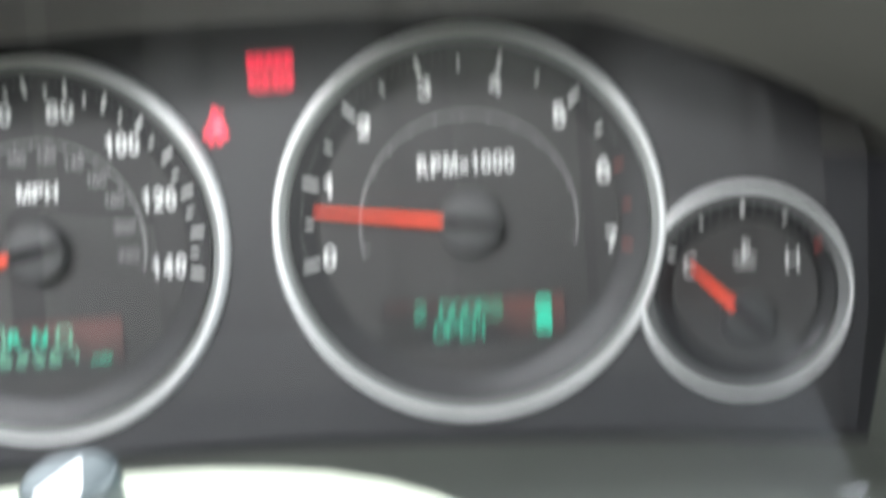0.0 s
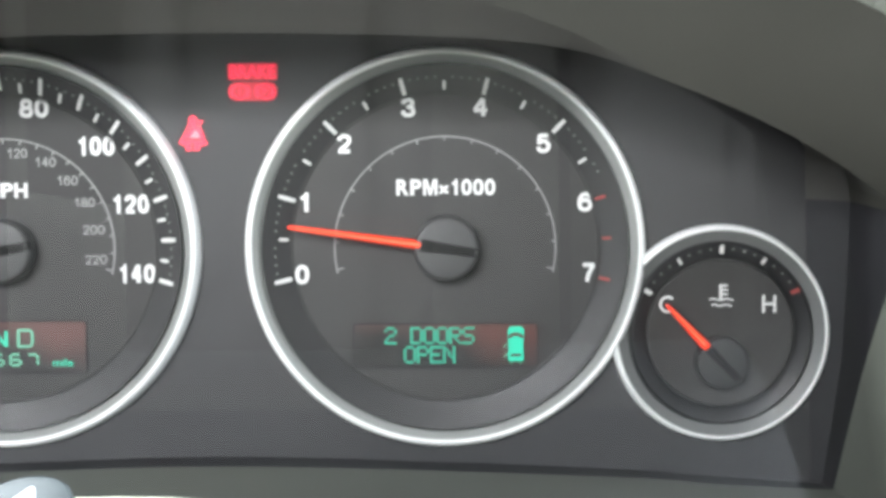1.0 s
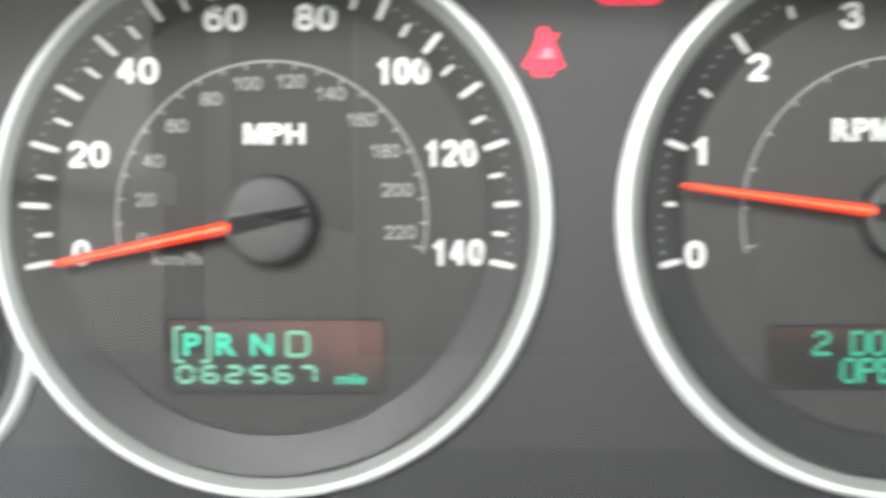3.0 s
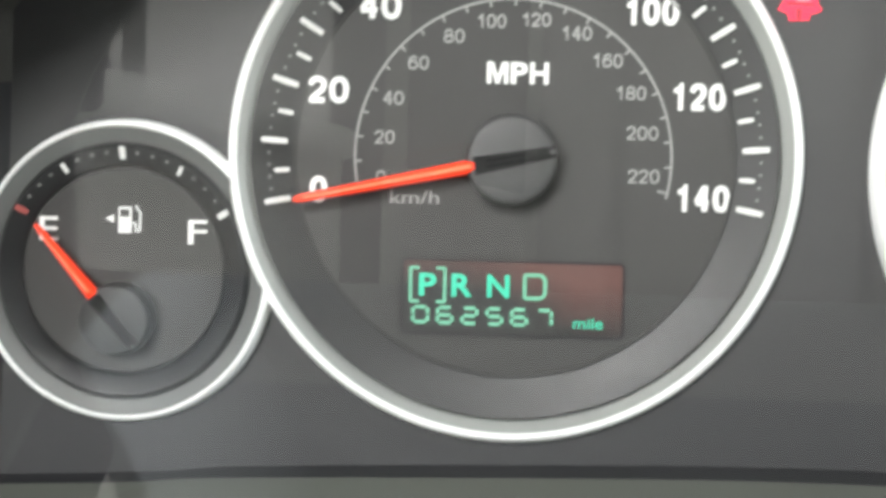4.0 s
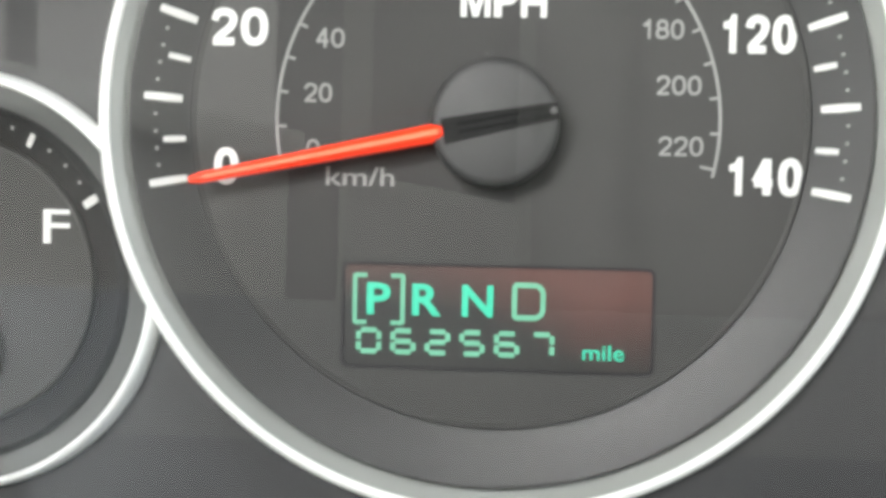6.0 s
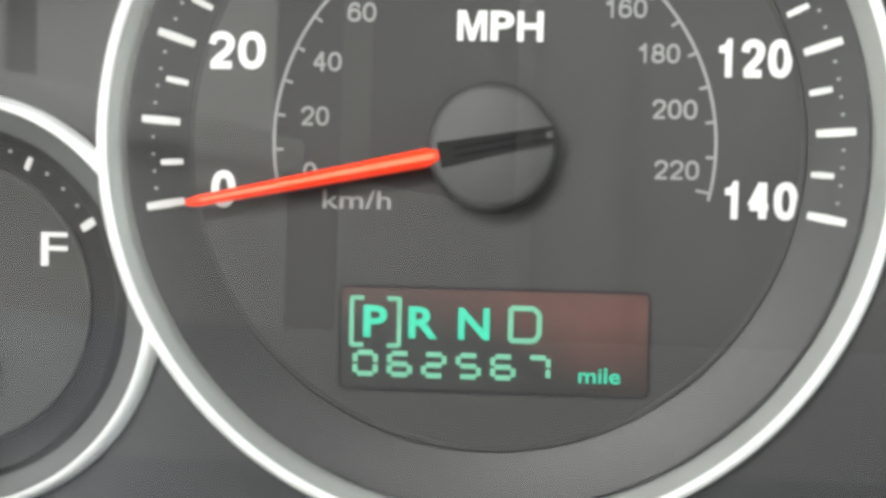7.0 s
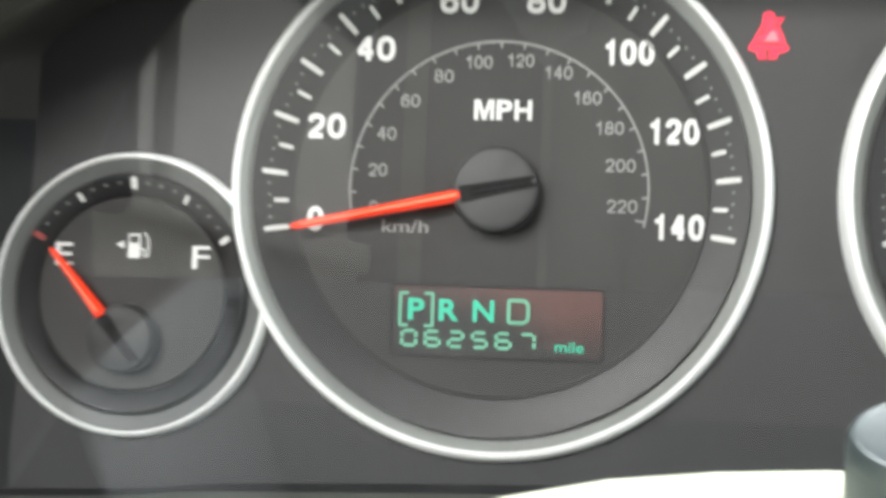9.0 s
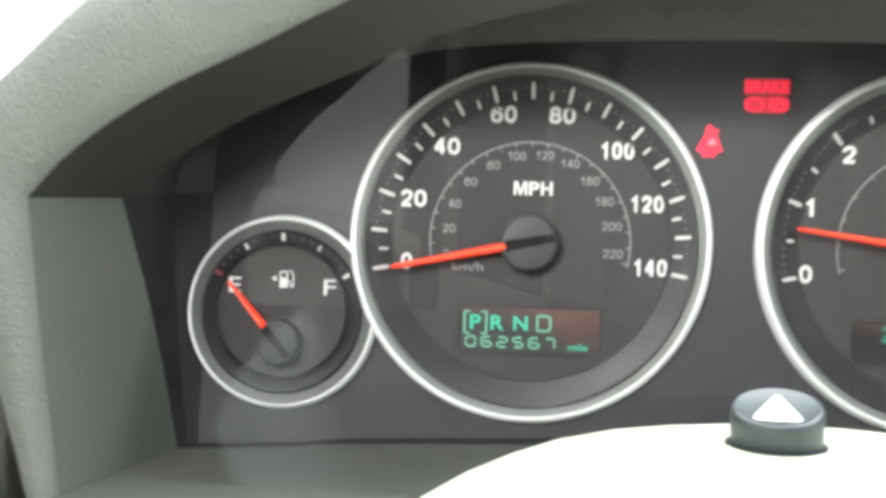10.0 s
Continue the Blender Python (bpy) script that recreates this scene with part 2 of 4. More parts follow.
def bar(bm, x0, z0, x1, z1, w, y0, y1, w1=None):
    """A straight stroke of width w (w1 at its end)."""
    w1 = w if w1 is None else w1
    dx, dz = x1 - x0, z1 - z0
    d = math.hypot(dx, dz)
    nx, nz = -dz / d / 2, dx / d / 2
    prism([(x0 + nx * w, z0 + nz * w), (x0 - nx * w, z0 - nz * w), (x1 - nx * w1, z1 - nz * w1), (x1 + nx * w1, z1 + nz * w1)], y0, y1, bm)
    return bm


def arc(r, a0, a1, w, y0, y1, n=64, bm=None, cx=0.0, cz=0.0):
    bm = bm or bmesh.new()
    prev = None
    for k in range(n + 1):
        a = radians(a0 + (a1 - a0) * k / n)
        c, s = math.cos(a), math.sin(a)
        q = [bm.verts.new((cx + rr * c, y, cz + rr * s)) for rr, y in ((r - w / 2, y0), (r + w / 2, y0), (r + w / 2, y1), (r - w / 2, y1))]
        if prev:
            for j in range(4):
                bm.faces.new((prev[j], prev[(j + 1) % 4], q[(j + 1) % 4], q[j]))
        else:
            bm.faces.new(q)
        prev = q
    bm.faces.new(prev[::-1])
    return bm


def round_rect(x0, x1, z0, z1, r, n=5):
    pts = []
    for cx, cz, a in ((x1 - r, z1 - r, 0), (x0 + r, z1 - r, 90), (x0 + r, z0 + r, 180), (x1 - r, z0 + r, 270)):
        for k in range(n + 1):
            t = radians(a + 90 * k / n)
            pts.append((cx + r * math.cos(t), cz + r * math.sin(t)))
    return pts


def glyph(text, bold, lean=0.0):
    """The mesh of lettering, its box from 0 to 1 across and up."""
    cu = bpy.data.curves.new("lettering", "FONT")
    cu.body, cu.size, cu.offset, cu.extrude, cu.resolution_u, cu.shear = text, 1.0, bold, 0.01, 3, lean
    ob = bpy.data.objects.new("lettering", cu)
    me = bpy.data.meshes.new_from_object(ob)
    bpy.data.objects.remove(ob)
    bpy.data.curves.remove(cu)
    co = np.empty(len(me.vertices) * 3)
    me.vertices.foreach_get("co", co)
    co = co.reshape(-1, 3)
    co = (co - co.min(0)) / (co.max(0) - co.min(0))
    faces = [tuple(p.vertices) for p in me.polygons]
    bpy.data.meshes.remove(me)
    return co, faces


EM = [(0, 0), (0, 1), (0.29, 1), (0.5, 0.36), (0.71, 1), (1, 1), (1, 0), (0.80, 0), (0.80, 0.70), (0.59, 0), (0.41, 0), (0.20, 0.70), (0.20, 0)]
ONE = [(0.46, 0.0), (0.74, 0.0), (0.74, 1.0), (0.53, 1.0), (0.48, 0.90), (0.38, 0.83), (0.20, 0.81), (0.20, 0.63), (0.46, 0.63)]


def spline(nodes, n):
    """n points evenly along a smooth line through the nodes."""
    p = [np.array(q, float) for q in nodes]
    p = [2 * p[0] - p[1]] + p + [2 * p[-1] - p[-2]]
    fine = []
    for k in range(1, len(p) - 2):
        for t in np.linspace(0, 1, 24, endpoint=False):
            a, b, c, d = p[k - 1:k + 3]
            fine.append(0.5 * (2 * b + (c - a) * t + (2 * a - 5 * b + 4 * c - d) * t * t + (3 * b - a - 3 * c + d) * t ** 3))
    fine = np.array(fine + [p[-2]])
    s = np.r_[0, np.cumsum(np.linalg.norm(np.diff(fine, axis=0), axis=1))]
    return np.stack([np.interp(np.linspace(0, s[-1], n), s, fine[:, k]) for k in range(fine.shape[1])], 1)


def oval(cx, cz, rx, rz, n=28):
    """A closed line, a little squarer than an ellipse."""
    pts = []
    for k in range(n + 1):
        c, q = math.cos(k * math.tau / n), math.sin(k * math.tau / n)
        pts.append((cx + rx * math.copysign(abs(c) ** 0.86, c), cz + rz * math.copysign(abs(q) ** 0.86, q)))
    return pts


def bow(*nodes):
    return [tuple(q) for q in spline(nodes, 22)]


# centre lines of the figures' strokes, from -1 to 1 both ways
STROKES = {
    "0": [oval(0, 0, 1, 1, 32)],
    "2": [bow((-1, 0.40), (-0.78, 0.82), (0, 1), (0.80, 0.80), (0.94, 0.38), (0.55, -0.08), (-0.30, -0.55), (-0.86, -0.98)), [(-1.12, -1), (1.05, -1)]],
    "3": [bow((-0.95, 0.48), (-0.68, 0.86), (0, 1), (0.74, 0.82), (0.84, 0.46), (0.45, 0.12), (-0.20, 0.06)), bow((-0.20, 0.06), (0.62, 0.0), (1, -0.46), (0.74, -0.88), (0, -1), (-0.76, -0.85), (-1, -0.42))],
    "4": [[(0.42, 1.1), (-0.98, -0.38)], [(-1.12, -0.42), (1.15, -0.42)], [(0.46, 1.18), (0.46, -1.2)]],
    "5": [[(-0.72, 1), (0.92, 1)], [(-0.62, 1.1), (-0.84, -0.08)], bow((-0.86, -0.04), (-0.30, 0.26), (0.42, 0.24), (0.96, -0.18), (0.84, -0.72), (0.18, -1), (-0.62, -0.92), (-1, -0.48))],
    "6": [bow((0.88, 0.58), (0.55, 0.92), (0.05, 1), (-0.62, 0.78), (-0.98, 0.15), (-1, -0.36)), oval(0, -0.38, 1, 0.62)],
    "7": [[(-1.1, 1), (1.12, 1)], bow((0.98, 1.0), (0.38, 0.25), (-0.08, -0.45), (-0.26, -1.2))],
    "8": [oval(0, 0.50, 0.82, 0.50), oval(0, -0.48, 1, 0.52)],
}


def stroke(line, t, y0, y1):
    """A bent stroke of width t along a line in x and z: its points and faces."""
    p = np.array(line)
    ring = np.allclose(p[0], p[-1])
    d = np.gradient(p, axis=0)
    if ring:
        d[0] = d[-1] = p[1] - p[-2]
    d /= np.linalg.norm(d, axis=1)[:, None]
    side = np.stack([-d[:, 1], d[:, 0]], 1) * t / 2
    verts, faces = [], []
    for a, b in zip(p + side, p - side):
        verts += [(a[0], y0, a[1]), (b[0], y0, b[1]), (b[0], y1, b[1]), (a[0], y1, a[1])]
    for k in range(len(p) - 1):
        faces += [(4 * k + i, 4 * k + (i + 1) % 4, 4 * k + 4 + (i + 1) % 4, 4 * k + 4 + i) for i in range(4)]
    if not ring:
        faces += [(0, 1, 2, 3), (4 * len(p) - 1, 4 * len(p) - 2, 4 * len(p) - 3, 4 * len(p) - 4)]
    return verts, faces


def number(text, x, z, w, h, y, material, parent, name="numeral", bold=0.2, depth=0.00015, widths=None):
    """Figures of even width, or of the widths given, their strokes bold times as wide as they are high; the figure 1 has a flag."""
    verts, faces = [], []
    widths = widths or [1.0] * len(text)
    x0 = x - w / 2
    for k, ch in enumerate(text):
        cell = w * widths[k] / sum(widths)
        x0 += w * widths[k - 1] / sum(widths) if k else 0
        pad = 0.055 * cell if len(text) > 1 else 0
        if ch in STROKES:
            t = bold * h
            rx, rz, cx = (cell - 2 * pad - t) / 2, (h - t) / 2, x0 + cell / 2
            for i, line in enumerate(STROKES[ch]):
                vs, fs = stroke([(cx + u * rx, z + v * rz) for u, v in line], t, y - 0.00002 * i, y + depth)
                base = len(verts)
                verts += vs
                faces += [tuple(base + i for i in f) for f in fs]
            continue
        if ch in "1M":
            line = ONE if ch == "1" else EM
            n = len(line)
            if ch == "1" and bold < 0.18:
                line = [(u + 0.09 if u < 0.5 and v in (0.0, 0.63) and u > 0.4 else u, v) for u, v in line]
            co = np.array([(u, v, 1.0) for u, v in line] + [(u, v, 0.0) for u, v in line])
            fs = [tuple(range(n)), tuple(range(2 * n - 1, n - 1, -1))] + [(i, i + n, (i + 1) % n + n, (i + 1) % n) for i in range(n)]
        else:
            co, fs = glyph(ch, 0.03)
        base = len(verts)
        low, high = (0.06, 0.66) if ch == "\u00d7" else (0.0, 1.0)
        verts += [(x0 + pad + u * (cell - 2 * pad), y + (1 - d) * depth, z - h / 2 + (low + v * (high - low)) * h) for u, v, d in co]
        faces += [tuple(base + i for i in f) for f in fs]
    me = bpy.data.meshes.new(name)
    me.from_pydata(verts, [], faces)
    me.materials.append(material)
    o = new(name, me)
    o.parent = parent
    return o


def word(text, x, z, w, h, y, material, parent, name="numeral", bold=0.0, depth=0.00015, label="", lean=0.0):
    """Lettering of the built-in font, w wide and h high, centred on (x, z), its front at y."""
    cu = bpy.data.curves.new("lettering", "FONT")
    cu.body, cu.size, cu.offset, cu.extrude, cu.resolution_u, cu.shear = text, 1.0, bold, 0.01, 3, lean
    ob = bpy.data.objects.new("lettering", cu)
    me = bpy.data.meshes.new_from_object(ob)
    bpy.data.objects.remove(ob)
    bpy.data.curves.remove(cu)
    co = np.empty(len(me.vertices) * 3)
    me.vertices.foreach_get("co", co)
    co = co.reshape(-1, 3)
    lo, hi = co.min(0), co.max(0)
    u = (co[:, 0] - (lo[0] + hi[0]) / 2) * (w / (hi[0] - lo[0])) + x
    v = (co[:, 1] - (lo[1] + hi[1]) / 2) * (h / (hi[1] - lo[1])) + z
    dd = y + (hi[2] - co[:, 2]) / (hi[2] - lo[2]) * depth
    me.vertices.foreach_set("co", np.stack([u, dd, v], 1).ravel())
    me.name = name
    me.materials.clear()
    me.materials.append(material)
    o = new(name, me)
    o.parent = parent
    if label:
        tagged(o, label=label)
    return o


def rbox(x0, x1, y0, y1, z0, z1, r, seg=4):
    bm = bmesh.new()
    bmesh.ops.create_cube(bm, size=1)
    for v in bm.verts:
        v.co = ((x0 + x1) / 2 + v.co.x * (x1 - x0), (y0 + y1) / 2 + v.co.y * (y1 - y0), (z0 + z1) / 2 + v.co.z * (z1 - z0))
    if r:
        bmesh.ops.bevel(bm, geom=bm.edges[:], offset=r, segments=seg, profile=0.5, affect="EDGES")
    return bm


def loft(lines, closed=False):
    """Faces between lines of points with equal counts."""
    bm = bmesh.new()
    vs = [[bm.verts.new(q) for q in line] for line in lines]
    n = len(lines[0])
    for a, b in zip(vs, vs[1:]):
        for k in range(n if closed else n - 1):
            bm.faces.new((a[k], a[(k + 1) % n], b[(k + 1) % n], b[k]))
    return bm


# ---- outlines of the cluster's window and of the hood's mouth ----
def lens_y(z):
    return -0.002 - 0.29 * (z + 0.067)


LEFT_LENS = [(-0.1693, -0.0676), (-0.1746, -0.0285), (-0.1822, 0.0085)]
ARCH_LENS = [(-0.1822, 0.0085), (-0.1620, 0.0222), (-0.1413, 0.0333), (-0.1160, 0.0435), (-0.0970, 0.0498), (-0.0740, 0.0530), (-0.0400, 0.0545), (0.0, 0.0550)]
LEFT_LIP = [(-0.1828, -0.0740), (-0.1898, -0.0323), (-0.1952, 0.0055)]
ARCH_LIP = [(-0.1952, 0.0055), (-0.1858, 0.0162), (-0.1721, 0.0270), (-0.1568, 0.0364), (-0.1342, 0.0474), (-0.1120, 0.0586), (-0.0860, 0.0690), (-0.0450, 0.0760), (0.0, 0.0790),
            (0.0500, 0.0810), (0.1000, 0.0780), (0.1520, 0.0600), (0.1650, 0.0530), (0.1850, 0.0340), (0.1952, 0.0055)]


def mirror(line):
    return [(-x, z) for x, z in line[::-1]]


NW, NA, NB = 14, 72, 48
lens_left, lens_right = spline(LEFT_LENS, NW), spline(mirror(LEFT_LENS), NW)
lens_arch = spline(ARCH_LENS + mirror(ARCH_LENS)[1:], NA)
lip_left, lip_right = spline(LEFT_LIP, NW), spline(mirror(LEFT_LIP), NW)
lip_arch = spline(ARCH_LIP, NA)
lens_foot = spline([(0.1693, -0.0676), (0.1360, -0.0657), (0.1180, -0.0640), (0.0545, -0.0613), (0.0, -0.0600), (-0.0545, -0.0613), (-0.1180, -0.0640), (-0.1360, -0.0657), (-0.1693, -0.0676)], NB)
lens_ring = np.concatenate([lens_left[:-1], lens_arch[:-1], lens_right[:-1], lens_foot[:-1]])
PLATE_Y = 0.0031


def plate_point(x, z):
    reach = 0.1625 - 0.03 * z
    return max(-reach, min(reach, x * 0.968)), z + (0.0105 if z > 0 else 0.0012 if z < -0.05 else 0.0002) * min(1, abs(z) / 0.02)


plate_ring = [plate_point(x, z) for x, z in lens_ring]

# ---- cluster housing: back panel, black sides, warning lamps ----
cluster = thing("cluster_housing", (0, PLATE_Y, 0), "black plastic instrument cluster housing behind a clear lens", "instrument cluster")
GAUGES = {"speed": (-0.062, 0.0, 0.055), "revs": (0.062, 0.0, 0.055), "fuel": (-0.1386, -0.0242, 0.0297), "heat": (0.1386, -0.0242, 0.0297)}


CREASE = -0.0457


def strip_y(z):
    """The panel's foot leans forward below a crease."""
    return -0.03 * max(0.0, CREASE - z)


def back_panel(lower):
    bm = bmesh.new()
    edges = []

    def loop(pts):
        vs = [bm.verts.new((x, 0, z)) for x, z in pts]
        for k in range(len(vs)):
            edges.append(bm.edges.new((vs[k], vs[(k + 1) % len(vs)])))

    loop(plate_ring)
    for cx, cz, r in GAUGES.values():
        rr = r - 0.0029
        loop([(cx + rr * math.cos(a), cz + rr * math.sin(a)) for a in np.linspace(0, math.tau, 96, endpoint=False)])
    bmesh.ops.triangle_fill(bm, use_beauty=True, use_dissolve=False, edges=edges)
    bmesh.ops.bisect_plane(bm, geom=bm.verts[:] + bm.edges[:] + bm.faces[:], plane_co=(0, 0, CREASE), plane_no=(0, 0, -1), clear_outer=not lower, clear_inner=lower)
    for v in bm.verts:
        v.co.y = strip_y(v.co.z)
    return bm


part("back_panel", back_panel(False), PANEL, cluster, smooth=False)
part("lower_strip", back_panel(True), STRIP, cluster, "darker strip along the panel's foot", smooth=False)
side = [[(x, lens_y(z) - PLATE_Y, z) for x, z in lens_ring], [(0.15 * x + 0.85 * max(-0.1715, min(0.1715, x * 0.985)), 0.15 * (lens_y(z) - PLATE_Y) - 0.0008, z + (q[1] - z) * 0.85) for (x, z), q in zip(lens_ring, plate_ring)], [(x, strip_y(z), z) for x, z in plate_ring]]
n0, n1 = len(lens_left) - 1, len(lens_left) + len(lens_arch) - 2
side = [line + line[:1] for line in side]
part("top_wall", loft([line[n0:n1 + 1] for line in side]), UNDER, cluster, "top of the housing between lens and back panel, shade in its brown-grey")
part("side_wall", loft([line[:n0 + 1] for line in side]), BLACK, cluster, "black housing side between lens and back panel")
part("side_wall", loft([line[n1:] for line in side]), BLACK, cluster, "black housing side and foot between lens and back panel")

brake = part("brake_lamp", prism(round_rect(0.0020, 0.0157, 0.0469, 0.0514, 0.0004), -0.0004, -0.0001), LAMPDIM, cluster, "glowing red brake warning lamp")
word("BRAKE", 0.00885, 0.04915, 0.0126, 0.0037, -0.0006, LAMP, brake, "lettering", bold=0.02)
dots = part("brake_symbol_lamp", prism(round_rect(0.0020, 0.0157, 0.0411, 0.0463, 0.0024), -0.0004, -0.0001), LAMPDIM, cluster, "glowing red round brake symbols")
for cx, ch in ((0.00525, "!"), (0.01225, "P")):
    part("symbol_ring", arc(0.0019, 0, 360, 0.0005, -0.0006, -0.0004, 32, None, cx, 0.0437), LAMP, dots)
    word(ch, cx, 0.0437, 0.0005 if ch == "!" else 0.0013, 0.0020, -0.0006, LAMP, dots, "symbol", bold=0.02)
    bm = bmesh.new()
    arc(0.0026, 140, 220, 0.0005, -0.0006, -0.0004, 12, bm, cx, 0.0437)
    arc(0.0026, -40, 40, 0.0005, -0.0006, -0.0004, 12, bm, cx, 0.0437)
    part("symbol_bracket", bm, LAMP, dots)
figure = [(0.0, 0.0050), (0.0011, 0.0044), (0.0012, 0.0036), (0.0031, 0.0035), (0.0020, 0.0020), (0.0032, -0.0008), (0.0034, -0.0018), (0.0042, -0.0028), (0.0031, -0.0035), (0.0020, -0.0036), (0.0018, -0.0048),
          (-0.0019, -0.0049), (-0.0023, -0.0035), (-0.0041, -0.0028), (-0.0036, -0.0019), (-0.0029, -0.0008), (-0.0020, 0.0010), (-0.0012, 0.0026), (-0.0011, 0.0044)]
belt = part("belt_lamp", prism([(x - 0.0080, z + 0.0322) for x, z in figure], -0.0004, -0.0001), LAMP, cluster, "glowing red seat-belt warning lamp")
part("belt_stripe", prism([(x - 0.0080, z + 0.0322) for x, z in ((-0.0008, -0.0013), (0.0019, -0.0012), (0.0014, 0.0005), (0.0005, 0.0008))], -0.0006, -0.0004), mat("lamp_bright", (0.6, 0.1, 0.1), 0.4, glow=(1.0, 0.12, 0.16), strength=0.34), belt)
bm = bmesh.new()
for q in ((-0.0002, -0.0027, -0.0002, -0.0047, 0.0008), (-0.0025, -0.0018, -0.0002, -0.0016, 0.00045), (-0.0002, -0.0016, 0.0025, -0.0020, 0.00045), (-0.0019, -0.0001, -0.0004, 0.0018, 0.00045), (0.0012, 0.0031, 0.0017, 0.0014, 0.00045)):
    bar(bm, q[0] - 0.0080, q[1] + 0.0322, q[2] - 0.0080, q[3] + 0.0322, q[4], -0.0006, -0.0004)
part("belt_gap", bm, LAMPGAP, belt)

part("scuff", bar(bmesh.new(), 0.0152, -0.0553, 0.0172, -0.0527, 0.0005, -0.00012, 0.0, 0.0003), mat("scuffed_plastic", (0.11, 0.11, 0.11), 0.7, vary=0.3, scale=900), cluster, "faint pale scuff on the panel")

# ---- gauges ----
FIRST, SWEEP = 191.5, 203.0
DIAL_Y, BAND_Y = 0.0047, 0.0002


def polar(r, a):
    return r * math.cos(radians(a)), r * math.sin(radians(a))


def bezel(r, parent, y=0.0, inner=-0.0047, deep=1.0, cut=None, slope=FLANK):
    s = 1.0 if r > 0.04 else 0.72
    crest = [(0.0011, 0.0050), (0.0008, 0.0022), (0.0004, 0.0005), (-0.0001, -0.0005), (-0.0006, -0.0010), (-0.0010, -0.0011), (-0.0013, -0.0009), (-0.0015, -0.0005)]
    e = -0.0015 * s
    flank = [(e, -0.0005), ((e + inner) / 2, 0.0010 * deep), (inner + 0.0002, 0.0024 * deep), (inner, 0.0029 * deep), (inner, 0.0060)]
    parts = []
    for prof in ([(r + a * s, b + y) for a, b in crest], [(r + a, b + y) for a, b in flank]):
        bm = lathe(prof, 320)
        if cut:
            bmesh.ops.delete(bm, geom=[f for f in bm.faces if math.hypot(f.calc_center_median().x - cut[0], f.calc_center_median().z - cut[1]) < 0.0549], context="FACES")
        parts.append(bm)
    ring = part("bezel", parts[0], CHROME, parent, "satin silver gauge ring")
    part("inner_flank", parts[1], slope, ring, "inner slope of the ring, shade in its darker grey")
    return ring


def tick(parent, name, r0, r1, a, w, material, y_of):
    """A printed stroke lying on the sloping band."""
    bm = bmesh.new()
    c, s = math.cos(radians(a)), math.sin(radians(a))
    pts = []
    for k, r in enumerate((r0, (r0 + r1) / 2, r1)):
        ww = w * (0.85 if k != 1 else 1.0)
        pts.append([(r * c - s * d, y_of(r) - h, r * s + c * d) for d, h in ((-ww / 2, 0), (-ww / 2 * 0.8, 0.0002), (ww / 2 * 0.8, 0.0002), (ww / 2, 0))])
    vs = [[bm.verts.new(q) for q in row] for row in pts]
    for a_, b_ in zip(vs, vs[1:]):
        for j in range(3):
            bm.faces.new((a_[j], a_[j + 1], b_[j + 1], b_[j]))
    bm.faces.new(vs[0])
    bm.faces.new(vs[-1][::-1])
    return part(name, bm, material, parent)


def dots_on(parent, places, r, size, material, y_of):
    bm = bmesh.new()
    for a in places:
        c, s = math.cos(radians(a)), math.sin(radians(a))
        prism([(r * c + size * math.cos(b), r * s + size * math.sin(b)) for b in np.linspace(0, math.tau, 8, endpoint=False)], y_of(r) - 0.0002, y_of(r) + 0.0002, bm)
    return tagged(part("dot", bm, material, parent), kind="stuff")


def pointer(parent, cx, cz, tip_r, a, root_r, w0, w1, y):
    """A ridged needle from the hub outwards."""
    bm = bmesh.new()
    rows = []
    for r, w, h in ((root_r, w1, 0.0012), (root_r + 0.001, w1 * 1.05, 0.0014), (tip_r - 0.0015, w0, 0.0008), (tip_r, w0 * 0.55, 0.0004)):
        x, z = polar(r, a)
        nx, nz = -math.sin(radians(a)), math.cos(radians(a))
        rows.append([bm.verts.new((cx + x + nx * w * d, y - h * e, cz + z + nz * w * d)) for d, e in ((-0.5, -0.4), (-0.42, 0.5), (-0.12, 1), (0.12, 1), (0.42, 0.5), (0.5, -0.4))])
    for p, q in zip(rows, rows[1:]):
        for j in range(6):
            bm.faces.new((p[j], p[(j + 1) % 6], q[(j + 1) % 6], q[j]))
    bm.faces.new(rows[0])
    bm.faces.new(rows[-1][::-1])
    needle = part("needle", bm, NEEDLE, parent, "glowing red-orange gauge needle")
    # Painted highlight: a lighter glowing line laid on the needle's crown.
    bm = bmesh.new()
    rows = []
    for r, w, h in ((root_r + 0.001, w1 * 0.34, 0.0014), (tip_r - 0.0022, w0 * 0.34, 0.0008)):
        x, z = polar(r, a)
        rows.append([bm.verts.new((cx + x + nx * w * d, y - h - e, cz + z + nz * w * d)) for d, e in ((-0.5, -0.0001), (-0.3, 0.00012), (0.3, 0.00012), (0.5, -0.0001))])
    for j in range(4):
        bm.faces.new((rows[0][j], rows[0][(j + 1) % 4], rows[1][(j + 1) % 4], rows[1][j]))
    bm.faces.new(rows[0])
    bm.faces.new(rows[1][::-1])
    part("ridge", bm, HIGHLIGHT, needle, "lighter orange highlight painted along the needle's ridge")
    return needle


